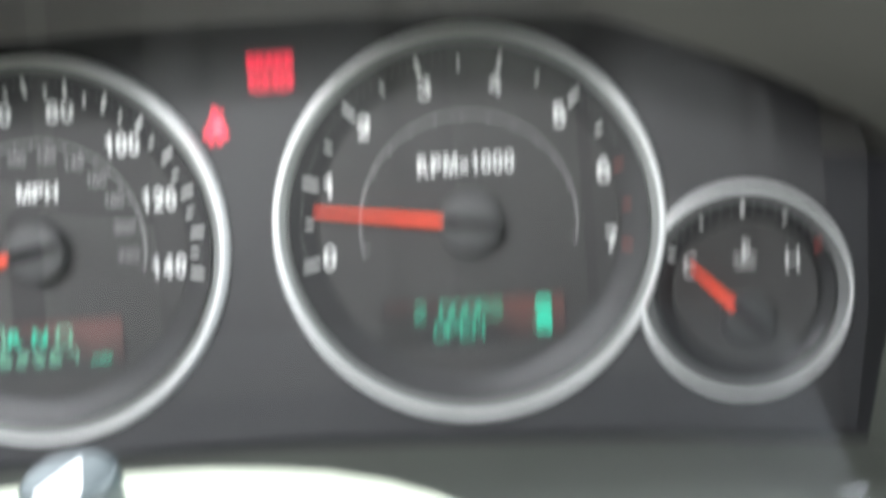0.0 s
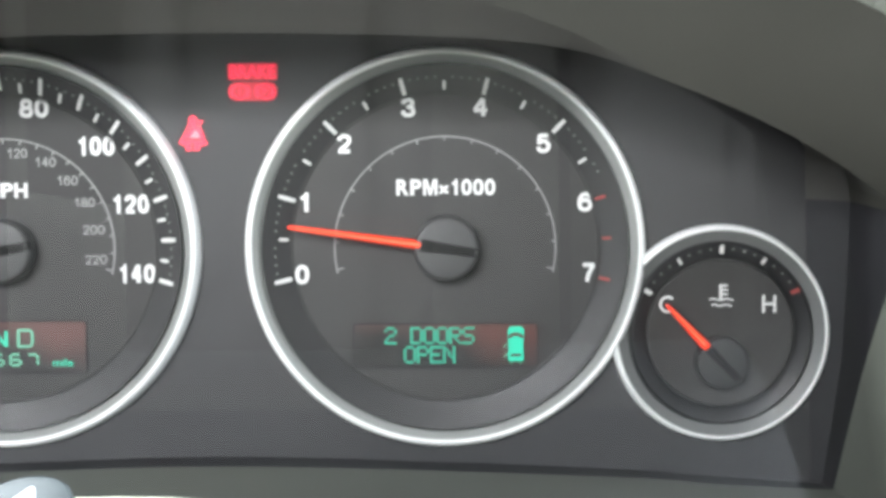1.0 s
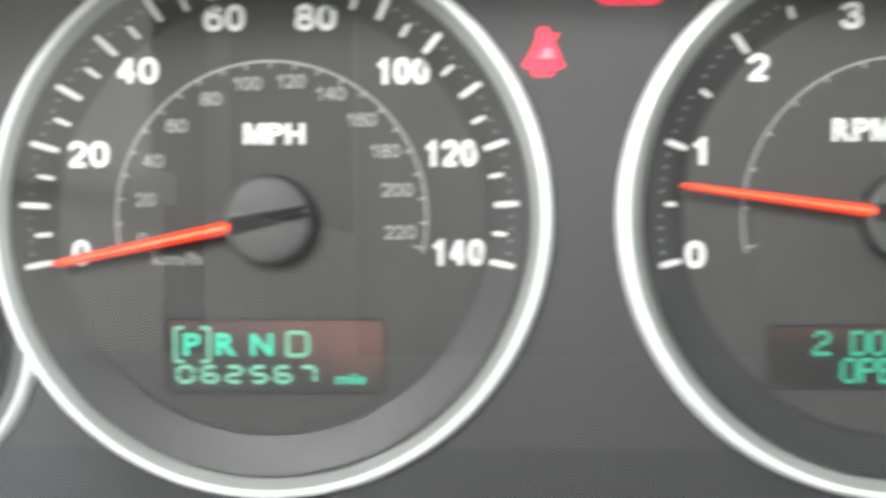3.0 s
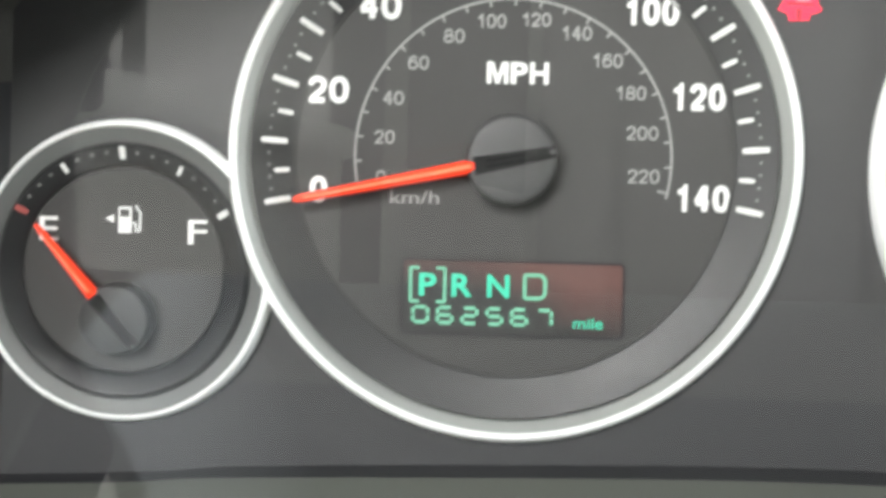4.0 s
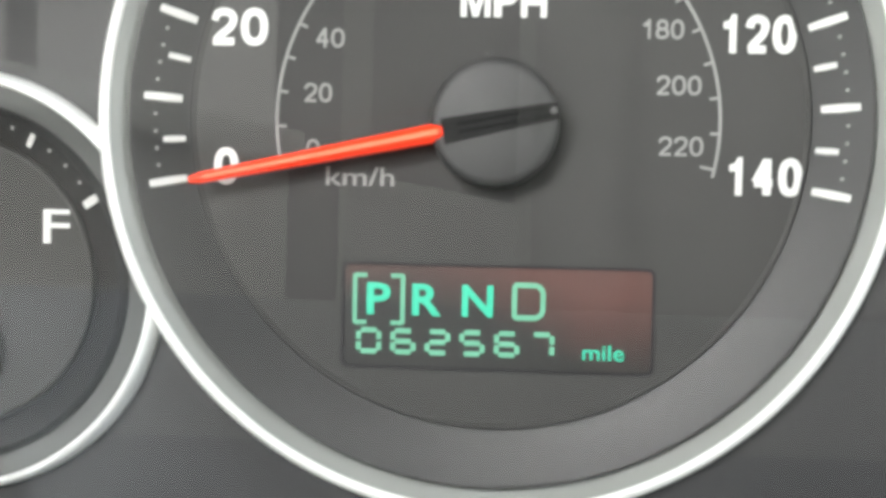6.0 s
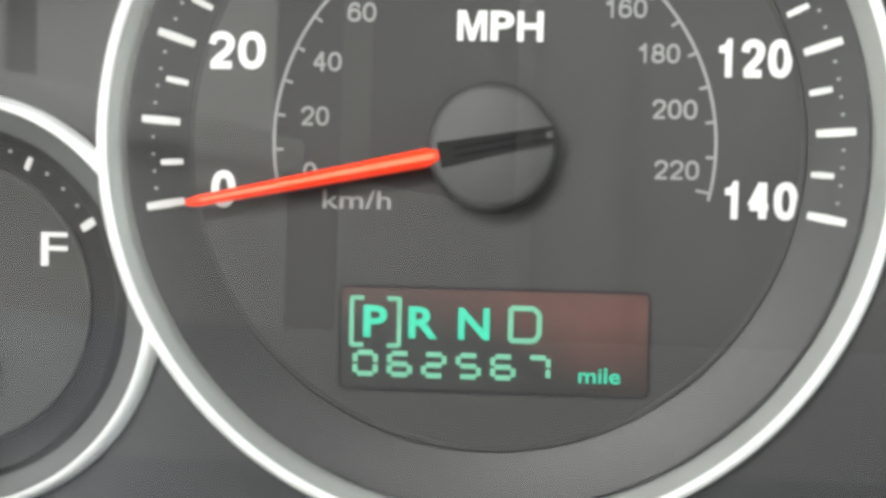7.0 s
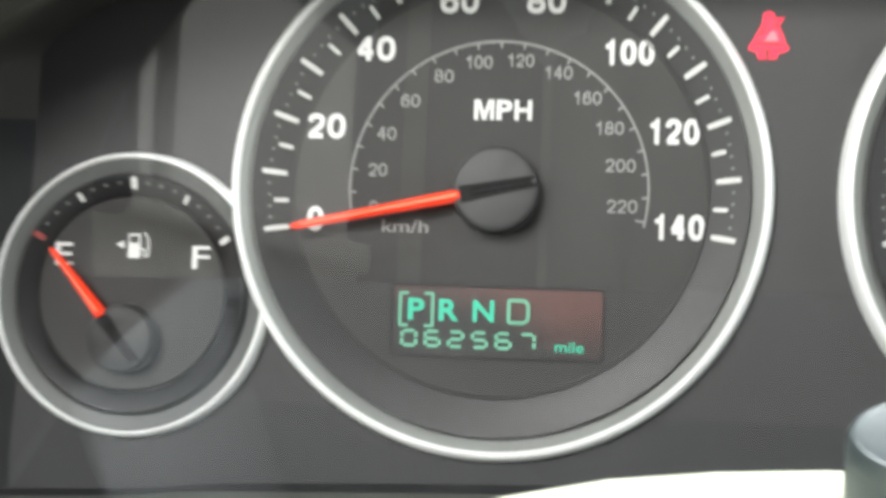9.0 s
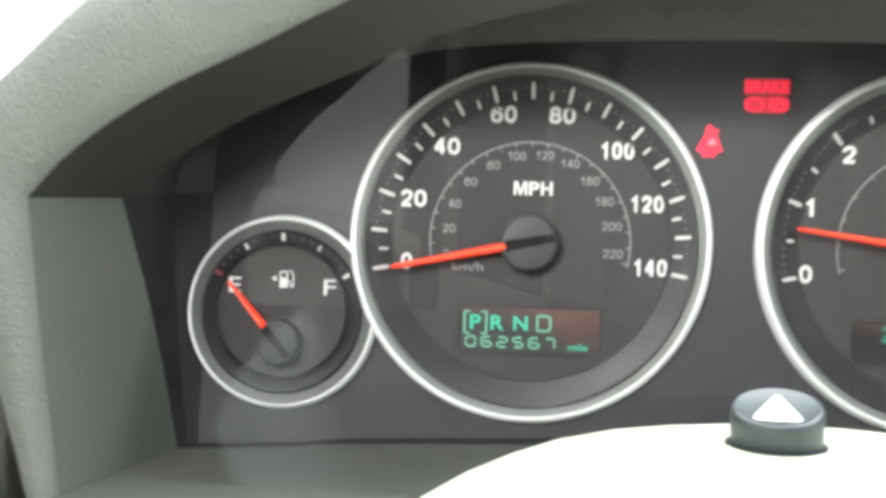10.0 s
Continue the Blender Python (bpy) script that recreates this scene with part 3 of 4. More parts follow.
def hub_at(parent, cx, cz, r, a, base, top, material=HUB):
    prof = [(r * 1.02, base), (r * 1.0, top + 0.0016), (r * 0.985, top + 0.0007), (r * 0.94, top + 0.0002), (r * 0.85, top), (r * 0.45, top - 0.0003), (0, top - 0.0004)]
    hub = part("hub", lathe(prof[::-1], 72, cx, cz), material, parent, "matt black needle hub")
    bm = bmesh.new()
    x0, z0 = polar(r * 0.80, a)
    x1, z1 = polar(r * 0.99, a + 180)
    nx, nz = -math.sin(radians(a)), math.cos(radians(a))
    slot = [(x0 + nx * r * 0.2, z0 + nz * r * 0.2), (x0 - nx * r * 0.2, z0 - nz * r * 0.2), (x1 - nx * r * 0.13, z1 - nz * r * 0.13), (x1 + nx * r * 0.13, z1 + nz * r * 0.13)]
    part("hub_slot", prism([(cx + x, cz + z) for x, z in slot], top - 0.00048, top + 0.0012), GROOVE, hub, "black slot across the hub")
    for d in (-0.06, 0.06):
        bar(bm, cx + 0.7 * x0 + nx * r * d, cz + 0.7 * z0 + nz * r * d, cx + x1 + nx * r * d, cz + z1 + nz * r * d, r * 0.05, top - 0.00056, top + 0.0010)
    part("hub_rib", bm, RIB, hub, "thin dark ribs in the hub's slot")
    part("pin", lathe([(0.0, -0.0008), (0.0005, -0.0007), (0.0006, 0.0)], 16, cx + 0.93 * x1, cz + 0.93 * z1), HUB, hub).location = (0, top, 0)
    return hub


def face(parent, r_disc, r_out, y_disc, y_band, n=128):
    part("dial", lathe([(0, y_disc), (r_disc * 0.5, y_disc), (r_disc - 0.0006, y_disc), (r_disc - 0.0003, y_disc - 0.00025), (r_disc, y_disc - 0.0003), (r_disc + 0.0002, y_disc + 0.0003)], n), DIAL, parent, "matt charcoal dial face")
    part("tick_band", lathe([(r_disc - 0.0004, y_disc + 0.0004), (r_disc, y_disc), (r_disc + 0.0003, y_disc - 0.00028), (r_disc + 0.0006, y_disc - 0.0003), (r_out, y_band), (r_out + 0.0006, y_band)], n), BAND, parent, "sloping black tick band")


def band_y(r):
    return DIAL_Y - 0.0003 + (r - 0.0438) / (0.0504 - 0.0438) * (BAND_Y - DIAL_Y + 0.0003)


def big_gauge(name, key, label):
    cx, cz, r = GAUGES[key]
    g = thing(name, (cx, 0, cz), label, "gauge", "round gauges of the cluster")
    face(g, 0.0432, 0.0504, DIAL_Y, BAND_Y)
    bezel(r, g)
    return g


TXT = DIAL_Y - 0.0002
# speedometer
speedo = big_gauge("speedometer", "speed", "round speedometer with silver ring, needle resting at zero")
for k in range(15):
    a = FIRST - SWEEP * k / 14
    tick(speedo, "major_tick", 0.0445, 0.0491, a, 0.00125, WHITE, band_y)
    if k < 14:
        tick(speedo, "minor_tick", 0.0441, 0.0468, a - SWEEP / 28, 0.00095, WHITE, band_y)
dots_on(speedo, [FIRST - SWEEP * k / 70 for k in range(71) if k % 5], 0.0477, 0.00026, GREY, band_y)
BIG = [("0", -0.0382, -0.0070, 0.0035), ("20", -0.0366, 0.0127, 0.0087), ("40", -0.0266, 0.0293, 0.0088), ("60", -0.0091, 0.0396, 0.0086), ("80", 0.0091, 0.0396, 0.0086),
       ("100", 0.0262, 0.0289, 0.0110), ("120", 0.0357, 0.0126, 0.0110), ("140", 0.0371, -0.0070, 0.0110)]
for s, x, z, w in BIG:
    number(s, x, z, w, 0.0053, TXT, WHITE, speedo, bold=0.205)
SMALL = [("0", -0.0258, -0.0043, 0.0019), ("20", -0.0252, 0.0036, 0.0042), ("40", -0.0236, 0.0113, 0.0043), ("60", -0.0188, 0.0183, 0.0043), ("80", -0.0119, 0.0236, 0.0043), ("100", -0.0047, 0.0266, 0.0060),
         ("120", 0.0040, 0.0270, 0.0060), ("140", 0.0119, 0.0245, 0.0062), ("160", 0.0180, 0.0193, 0.0062), ("180", 0.0227, 0.0131, 0.0062), ("200", 0.0252, 0.0054, 0.0064), ("220", 0.0257, -0.0030, 0.0064)]
for s, x, z, w in SMALL:
    number(s, x, z, w, 0.0027, TXT, GREY, speedo, "small_numeral", bold=0.15)
number("MPH", 0.0007, 0.0166, 0.0125, 0.0042, TXT, WHITE, speedo, "lettering", 0.2, widths=[1.15, 0.92, 1.0])
word("km/h", -0.0190, -0.0081, 0.0097, 0.0027, TXT, GREY, speedo, "lettering", bold=0.005)


def inner_scale(parent, count, r=0.0310, a0=193.5, a1=-13.5):
    part("scale_arc", arc(r, a0, a1, 0.00042, TXT, DIAL_Y + 0.0001, 96), GREY, parent, "thin grey scale line")
    bm = bmesh.new()
    for k in range(count + 1):
        a = FIRST - SWEEP * k / count
        bar(bm, *polar(r - (0.0020 if k in (0, count) else 0.0013), a), *polar(r, a), 0.0004, TXT, DIAL_Y + 0.0001)
    tagged(part("scale_mark", bm, GREY, parent), kind="stuff")


inner_scale(speedo, 22)


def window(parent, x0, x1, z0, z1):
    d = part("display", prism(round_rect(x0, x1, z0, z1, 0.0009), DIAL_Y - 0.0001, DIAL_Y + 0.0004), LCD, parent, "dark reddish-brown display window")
    bm = bmesh.new()
    outer, inner = round_rect(x0 - 0.0004, x1 + 0.0004, z0 - 0.0004, z1 + 0.0004, 0.0012), round_rect(x0, x1, z0, z1, 0.0009)
    lines = [[(x, y, z) for x, z in pts] for pts, y in ((outer, DIAL_Y), (outer, DIAL_Y - 0.0003), (inner, DIAL_Y - 0.0003), (inner, DIAL_Y))]
    part("display_frame", loft(lines, True), BLACK, d)
    return d


LY = DIAL_Y - 0.0003
show = window(speedo, -0.0209, 0.0224, -0.0348, -0.0205)
bm = bmesh.new()
for sx in (-1, 1):
    x = -0.0160 + sx * 0.0034
    bar(bm, x, -0.0288, x, -0.0219, 0.0006, LY, LY + 0.0002)
    for z in (-0.0287, -0.0220):
        bar(bm, x, z, x - sx * 0.0017, z, 0.0006, LY, LY + 0.0002)
part("bracket", bm, PALE, show, "pale green bracket round the letter")
for s, x, w in (("P", -0.0160, 0.0034), ("R", -0.0092, 0.0041), ("N", -0.0020, 0.0044)):
    word(s, x, -0.0253, w, 0.0045, LY, TEAL, show, "letter", bold=0.022)
bm = bmesh.new()
for x0, z0, x1, z1 in ((0.0032, -0.0275, 0.0032, -0.0229), (0.0032, -0.0229, 0.0064, -0.0229), (0.0032, -0.0275, 0.0064, -0.0275), (0.0064, -0.0229, 0.0072, -0.0237), (0.0064, -0.0275, 0.0072, -0.0267), (0.0072, -0.0267, 0.0072, -0.0237)):
    bar(bm, x0, z0, x1, z1, 0.0007, LY, LY + 0.0002)
part("letter", bm, PALE, show)
SEGS = {"a": (0, 2, 1, 2), "b": (1, 1, 1, 2), "c": (1, 0, 1, 1), "d": (0, 0, 1, 0), "e": (0, 0, 0, 1), "f": (0, 1, 0, 2), "g": (0, 1, 1, 1)}
DIGITS = {"0": "abcdef", "6": "acdefg", "2": "abged", "5": "afgcd", "7": "abc"}
for k, ch in enumerate("062567"):
    bm = bmesh.new()
    x0, w, h = -0.0188 + k * 0.00490, 0.0029, 0.0015
    for s in DIGITS[ch]:
        u0, v0, u1, v1 = SEGS[s]
        g = 0.12
        du, dv = (u1 - u0) * g, (v1 - v0) * g
        bar(bm, x0 + (u0 + du) * w, -0.0328 + (v0 + dv) * h, x0 + (u1 - du) * w, -0.0328 + (v1 - dv) * h, 0.00068, LY, LY + 0.0002)
    part("digit", bm, PALE, show)
word("mile", 0.0158, -0.0321, 0.0058, 0.0022, LY, TEAL, show, "lettering", bold=0.008)
hub_at(speedo, -0.0001, -0.0004, 0.0089, FIRST, DIAL_Y, -0.0008)
pointer(speedo, 0.0003, -0.0002, 0.0436, FIRST + 0.3, 0.0072, 0.0016, 0.0026, 0.0002)

# tachometer
tach = big_gauge("tachometer", "revs", "round rev counter with silver ring, needle below one")
for k in range(15):
    a = FIRST - SWEEP * k / 14
    m = DIMRED if k >= 12 else WHITE
    if k % 2 == 0:
        tick(tach, "major_tick", 0.0439, 0.0484 if k < 12 else 0.0469, a, 0.00125 if k < 12 else 0.0010, m, band_y)
    else:
        tick(tach, "minor_tick", 0.0440, 0.0464, a, 0.00095, m, band_y)
dots_on(tach, [FIRST - SWEEP * k / 70 for k in range(58) if k % 5], 0.0474, 0.00026, GREY, band_y)
REV = [("0", -0.0402, -0.0075, 0.0039), ("1", -0.0392, 0.0128, 0.0040), ("2", -0.0280, 0.0291, 0.0041), ("3", -0.0101, 0.0391, 0.0041), ("4", 0.0101, 0.0391, 0.0044), ("5", 0.0276, 0.0289, 0.0041),
       ("6", 0.0392, 0.0125, 0.0041), ("7", 0.0402, -0.0073, 0.0040)]
for s, x, z, w in REV:
    number(s, x, z, w, 0.0054, TXT, WHITE, tach, bold=0.205)
number("RPM\u00d71000", 0.0003, 0.0168, 0.0280, 0.0045, TXT, WHITE, tach, "lettering", 0.2, widths=[1.05, 0.95, 1.2, 0.85, 0.85, 0.88, 0.88, 0.88])
inner_scale(tach, 14)
show2 = window(tach, -0.0257, 0.0258, -0.0337, -0.0217)
FONT57 = {"2": "01110 10001 00001 00110 01000 10000 11111", "D": "11110 10001 10001 10001 10001 10001 11110", "O": "01110 10001 10001 10001 10001 10001 01110",
          "R": "11110 10001 10001 11110 10100 10010 10001", "S": "01111 10000 10000 01110 00001 00001 11110", "P": "11110 10001 10001 11110 10000 10000 10000",
          "E": "11111 10000 10000 11110 10000 10000 11111", "N": "10001 11001 10101 10101 10011 10001 10001"}


def matrix(ch, x, z, parent, px=0.00069, pz=0.00070):
    bm = bmesh.new()
    for j, line in enumerate(FONT57[ch].split()):
        for i, on in enumerate(line):
            if on == "1":
                cx, cz = x + i * px, z - j * pz
                prism([(cx, cz), (cx + px * 0.93, cz), (cx + px * 0.93, cz - pz * 0.93), (cx, cz - pz * 0.93)], LY, LY + 0.0002, bm)
    return part("letter", bm, TEXT, parent, smooth=False)


matrix("2", -0.0172, -0.0225, show2)
for k, ch in enumerate("DOORS"):
    matrix(ch, -0.0099 + k * 0.00366, -0.0225, show2)
for k, ch in enumerate("OPEN"):
    matrix(ch, -0.0118 + k * 0.00370, -0.0279, show2)
car = part("car_symbol", prism([(0.0178, -0.0322), (0.0176, -0.0312), (0.0178, -0.0272), (0.0175, -0.0250), (0.0176, -0.0231), (0.0184, -0.0224), (0.0212, -0.0224), (0.0220, -0.0231), (0.0221, -0.0250), (0.0218, -0.0272), (0.0220, -0.0312), (0.0218, -0.0322)], LY, LY + 0.0002), TEAL, show2, "glowing teal car symbol")
part("car_window", arc(0.0024, 35, 145, 0.0010, LY - 0.0001, LY, 12, None, 0.0198, -0.0270), LCD, car)
part("car_window", prism([(0.0182, -0.0309), (0.0214, -0.0309), (0.0211, -0.0301), (0.0185, -0.0301)], LY - 0.0001, LY), LCD, car)
for x0, x1 in ((0.0183, 0.0186), (0.0210, 0.0213)):
    part("bumper_line", bar(bmesh.new(), x0, -0.0328, x1, -0.0328, 0.0006, LY, LY + 0.0002), PALE, car)
for z in (-0.0272, -0.0300):
    part("car_door_mark", bar(bmesh.new(), 0.0174, z, 0.0163, z - 0.0012, 0.0003, LY, LY + 0.0002), PALE, car)
hub_at(tach, 0.0004, -0.0002, 0.0090, 172.0, DIAL_Y, -0.0008)
pointer(tach, 0.0004, -0.0002, 0.0444, 172.0, 0.0066, 0.0013, 0.0024, 0.0002)


# fuel and temperature gauges
def small_y(r):
    return 0.0010 - (r - 0.0215) / (0.0246 - 0.0215) * 0.0012


def small_gauge(name, key, label, lo, hi, aim, pivot):
    cx, cz, r = GAUGES[key]
    g = thing(name, (cx, 0, cz), label, "gauge", "round gauges of the cluster")
    part("dial", lathe([(0, 0.0016), (0.0195, 0.0016), (0.0199, 0.0013), (0.0203, 0.0014), (0.0205, 0.0018), (0.0206, 0.0042)], 96), DIAL, g, "matt charcoal dial face")
    part("tick_band", lathe([(0.0204, 0.0040), (0.0207, 0.0017), (0.0215, 0.0010), (0.0246, -0.0002), (0.0252, 0.0002), (0.0258, 0.0016)], 96), GROOVED, g, "black sloping tick band")
    big = GAUGES["speed" if key == "fuel" else "revs"]
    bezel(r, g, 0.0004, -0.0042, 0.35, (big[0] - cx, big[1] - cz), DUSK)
    for k, a in enumerate((150, 120, 90, 60, 30)):
        end = k in (0, 2, 4)
        red = (lo == "E" and k == 0) or (hi == "H" and k == 4)
        tick(g, "major_tick", 0.0222, 0.0247 if end else 0.0242, a, 0.0013 if end else 0.0009, DIMRED if red else WHITE, small_y)
    dots_on(g, [150 - 120 * k / 16 for k in range(17) if k % 4], 0.0236, 0.00028, GREY, small_y)
    ty = 0.0013
    for s, x in ((lo, -0.0152), (hi, 0.0150 if hi == "F" else 0.0134)):
        word(s, x, 0.0081, 0.0038, 0.0048, ty, WHITE, g, "letter", bold=0.004)
    px, pz = pivot
    a = math.degrees(math.atan2(aim[1] - pz, aim[0] - px))
    hub_at(g, px, pz, 0.0071, a, 0.0012, -0.0034, DARKHUB)
    pointer(g, px, pz, math.hypot(aim[0] - px, aim[1] - pz), a, 0.0062, 0.0011, 0.0024, -0.0030)
    return g


fuel = small_gauge("fuel_gauge", "fuel", "small round fuel gauge, needle on empty", "E", "F", (-0.0162, 0.0090), (-0.0004, -0.0094))
pump = part("fuel_symbol", prism([(-0.0010, 0.0128), (0.0016, 0.0128), (0.0016, 0.0076), (-0.0010, 0.0076)], 0.0013, 0.0016), WHITE, fuel, "white fuel pump symbol")
part("pump_window", prism([(-0.0006, 0.0123), (0.0012, 0.0123), (0.0012, 0.0108), (-0.0006, 0.0108)], 0.0012, 0.0013), DIAL, pump)
bm = bmesh.new()
for q in ((0.0016, 0.0096, 0.0024, 0.0096), (0.0024, 0.0096, 0.0025, 0.0080), (0.0025, 0.0080, 0.0033, 0.0080), (0.0033, 0.0080, 0.0034, 0.0116), (0.0034, 0.0116, 0.0024, 0.0131)):
    bar(bm, *q, 0.00035, 0.0013, 0.0016)
part("pump_hose", bm, WHITE, pump)
part("side_arrow", prism([(-0.0037, 0.0104), (-0.0020, 0.0112), (-0.0020, 0.0096)], 0.0013, 0.0016), WHITE, pump)
heat = small_gauge("temperature_gauge", "heat", "small round coolant gauge, needle on cold", "C", "H", (-0.0159, 0.0085), (-0.0002, -0.0079))
bm = bmesh.new()
bar(bm, 0.0, 0.0092, 0.0, 0.0136, 0.0008, 0.0013, 0.0016)
for z in (0.0133, 0.0121, 0.0109):
    bar(bm, 0.0, z, 0.0019, z, 0.0005, 0.0013, 0.0016)
sym = part("coolant_symbol", bm, WHITE, heat, "white coolant temperature symbol")
for z, x0, x1 in ((0.0094, -0.0031, 0.0035), (0.0078, -0.0026, 0.0030)):
    bm = bmesh.new()
    xs = np.linspace(x0, x1, 13)
    zs = z + 0.00022 * np.sin(np.linspace(0, 3.5 * math.pi, 13))
    for k in range(12):
        bar(bm, xs[k], zs[k], xs[k + 1], zs[k + 1], 0.00045, 0.0013, 0.0016)
    part("wave", bm, WHITE, sym)

# ---- clear lens: bowed outwards across the cluster, creased into a foot that leans to the driver ----
LENS_R = 0.42
DROP = np.linspace(0, 0.05, 101)
LEAN = np.full(101, 0.50)


def pane_y(x, z):
    out = np.interp(-0.0215 - z, DROP, np.cumsum(LEAN) * (DROP[1] - DROP[0]))
    bow = np.sqrt(LENS_R ** 2 - x ** 2) - np.sqrt(LENS_R ** 2 - 0.165 ** 2)
    return -0.0165 + 0.02 * np.maximum(0, z + 0.0215) - out - bow


xs = np.linspace(-0.171, 0.171, 97)
low = np.interp(xs, lens_foot[::-1, 0], lens_foot[::-1, 1]) - 0.0060
top = np.interp(xs, lip_arch[:, 0], lip_arch[:, 1]) + 0.004
lens = thing("cluster_lens", (0, 0, 0), "clear bowed plastic lens over the instrument cluster", "lens")
for name, edge in (("upper_pane", top), ("lower_pane", low)):
    sheet = []
    for dy in (-0.001, 0.001):
        z_of = [-0.0215 + (edge + 0.0215) * t for t in np.linspace(0, 1, 25)]
        sheet.append([[(x, pane_y(x, q) + dy, q) for x, q in zip(xs, z)] for z in z_of])
    bm = loft(sheet[0] + sheet[1][::-1])
    bmesh.ops.remove_doubles(bm, verts=bm.verts[:], dist=1e-6)
    pane = part(name, bm, PANE, lens)
    pane.visible_shadow = False
    pane.data.materials.append(CLEAR)
    behind = len(pane.data.polygons) // 2
    for k, p in enumerate(pane.data.polygons):
        p.material_index = int(k >= behind)

# ---- hood round the cluster ----
hood = thing("instrument_hood", (0, -0.06, 0), "taupe grained plastic hood arching over the instrument cluster", "dashboard hood")
LIP_Y = -0.060


def shifted(pts, y=None):
    return [(x, (lens_y(z) if y is None else y) + 0.06, z) for x, z in pts]


# The underside takes the darker plastic, which stands for its shade.
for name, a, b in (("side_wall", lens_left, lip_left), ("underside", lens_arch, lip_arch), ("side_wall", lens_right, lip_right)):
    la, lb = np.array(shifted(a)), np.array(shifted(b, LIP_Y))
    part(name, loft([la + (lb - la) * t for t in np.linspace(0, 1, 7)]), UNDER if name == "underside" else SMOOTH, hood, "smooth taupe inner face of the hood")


def lip_strip(path, widths):
    """The rounded rim, swept along the mouth: from its inner edge over the front and back along the outside."""
    p = np.array(path)
    tan = np.gradient(p, axis=0)
    tan /= np.linalg.norm(tan, axis=1)[:, None]
    out = np.stack([-tan[:, 1], tan[:, 0]], 1)
    lines = []
    for u, y in ((0.0, 0.0), (0.04, -0.0022), (0.14, -0.0042), (0.35, -0.0055), (0.62, -0.0045), (0.84, -0.0005), (0.96, 0.008), (1.0, 0.020), (1.0, 0.12), (0.98, 0.30)):
        q = p + out * (widths * u)[:, None]
        lines.append([(x, LIP_Y + 0.06 + y, z) for x, z in q])
    return loft(lines)


full = np.concatenate([lip_left[:-1], lip_arch, lip_right[1:]])
wid = np.concatenate([np.linspace(0.0105, 0.022, NW - 1), np.interp(np.linspace(0, 1, NA), [0, 0.1, 0.3, 0.9, 1], [0.029, 0.038, 0.041, 0.036, 0.027]), np.linspace(0.022, 0.0105, NW - 1)])
part("rim", lip_strip(full, wid), TAUPE, hood, "grained taupe rim of the hood")
foot = lens_foot
lines = []
for y, dz in ((None, 0.0), (-0.02, -0.0016), (-0.06, -0.0058), (-0.10, -0.0105), (-0.125, -0.020), (-0.13, -0.10)):
    k = 1.0 if y is None else 1.0 + 0.09 * min(1, -y / 0.06)
    lines.append([(x * k, (lens_y(z) if y is None else y) + 0.06, z + dz) for x, z in foot])
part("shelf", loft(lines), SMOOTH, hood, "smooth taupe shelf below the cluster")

# ---- steering column cover with the hazard button ----
column = thing("steering_column_cover", (-0.003, -0.20, -0.12), "cream plastic steering column cover below the cluster", "column cover")
lines = []
half = [0.0, 0.012, 0.024, 0.036, 0.048, 0.058, 0.068, 0.078, 0.088, 0.095, 0.098, 0.098]
drop = [0.0, 0.0002, 0.0010, 0.0024, 0.0050, 0.0085, 0.0130, 0.0190, 0.0290, 0.045, 0.070, 0.14]
for y, dz, k in ((-0.087, -0.12, 0.92), (-0.0875, -0.020, 0.93), (-0.0895, -0.0115, 0.945), (-0.094, -0.0055, 0.97), (-0.100, -0.0020, 0.985), (-0.108, -0.0004, 0.997), (-0.118, 0.0, 1.0), (-0.128, -0.0010, 1.01), (-0.14, -0.0026, 1.03), (-0.18, -0.0070, 1.06), (-0.25, -0.016, 1.10), (-0.33, -0.028, 1.12)):
    prof = [(-x, -d) for x, d in zip(half[::-1], drop[::-1])] + list(zip(half, [-d for d in drop]))[1:]
    lines.append([(x * k, y + 0.20, -0.0420 + d + dz + 0.12) for x, d in prof])
part("shroud", loft(lines), CREAM, column)
bx, by, bz = -0.0088, -0.1336, -0.0421
part("button_recess", lathe([(0.0096, 0.0004), (0.0102, -0.0002), (0.0110, -0.0001), (0.0118, 0.0008)], 64), CREAM, column).matrix_local = Matrix.Translation((bx + 0.003, by + 0.20, bz + 0.1184)) @ pose(0, 0, 0, -90 + 7, 0, 0)
# Black disc stands in for the contact shadow round the button.
part("button_well", lathe([(0.0, -0.0003), (0.0097, -0.0001), (0.0099, 0.0006)], 64), BLACK, column, "black disc for the shade in the gap round the button").matrix_local = Matrix.Translation((bx + 0.003, by + 0.20, bz + 0.1184)) @ pose(0, 0, 0, -90 + 7, 0, 0)
hazard = thing("hazard_button", (bx, by, bz), "round slate-grey hazard button with white triangle on the column cover", "button")
hazard.matrix_world = pose(bx, by, bz, -90 + 22, 0, -8)
r = 0.0089
part("cap", lathe([(r * 1.0, 0.009), (r * 1.0, -0.0015), (r, -0.0045), (r * 0.985, -0.0056), (r * 0.95, -0.0062), (r * 0.90, -0.0064), (r * 0.80, -0.0061), (r * 0.4, -0.0058), (0, -0.0057)][::-1], 72), BUTTON, hazard)
tri = [(0.0, -0.0050), (0.0006, -0.0046), (0.0053, 0.0034), (0.0053, 0.0040), (0.0047, 0.0044), (-0.0047, 0.0044), (-0.0053, 0.0040), (-0.0053, 0.0034), (-0.0006, -0.0046)]
part("triangle", prism([(x * 0.84, -z * 1.12 - 0.0004) for x, z in tri][::-1], -0.0063, -0.0050), WHITE, hazard, "white triangle on the button")

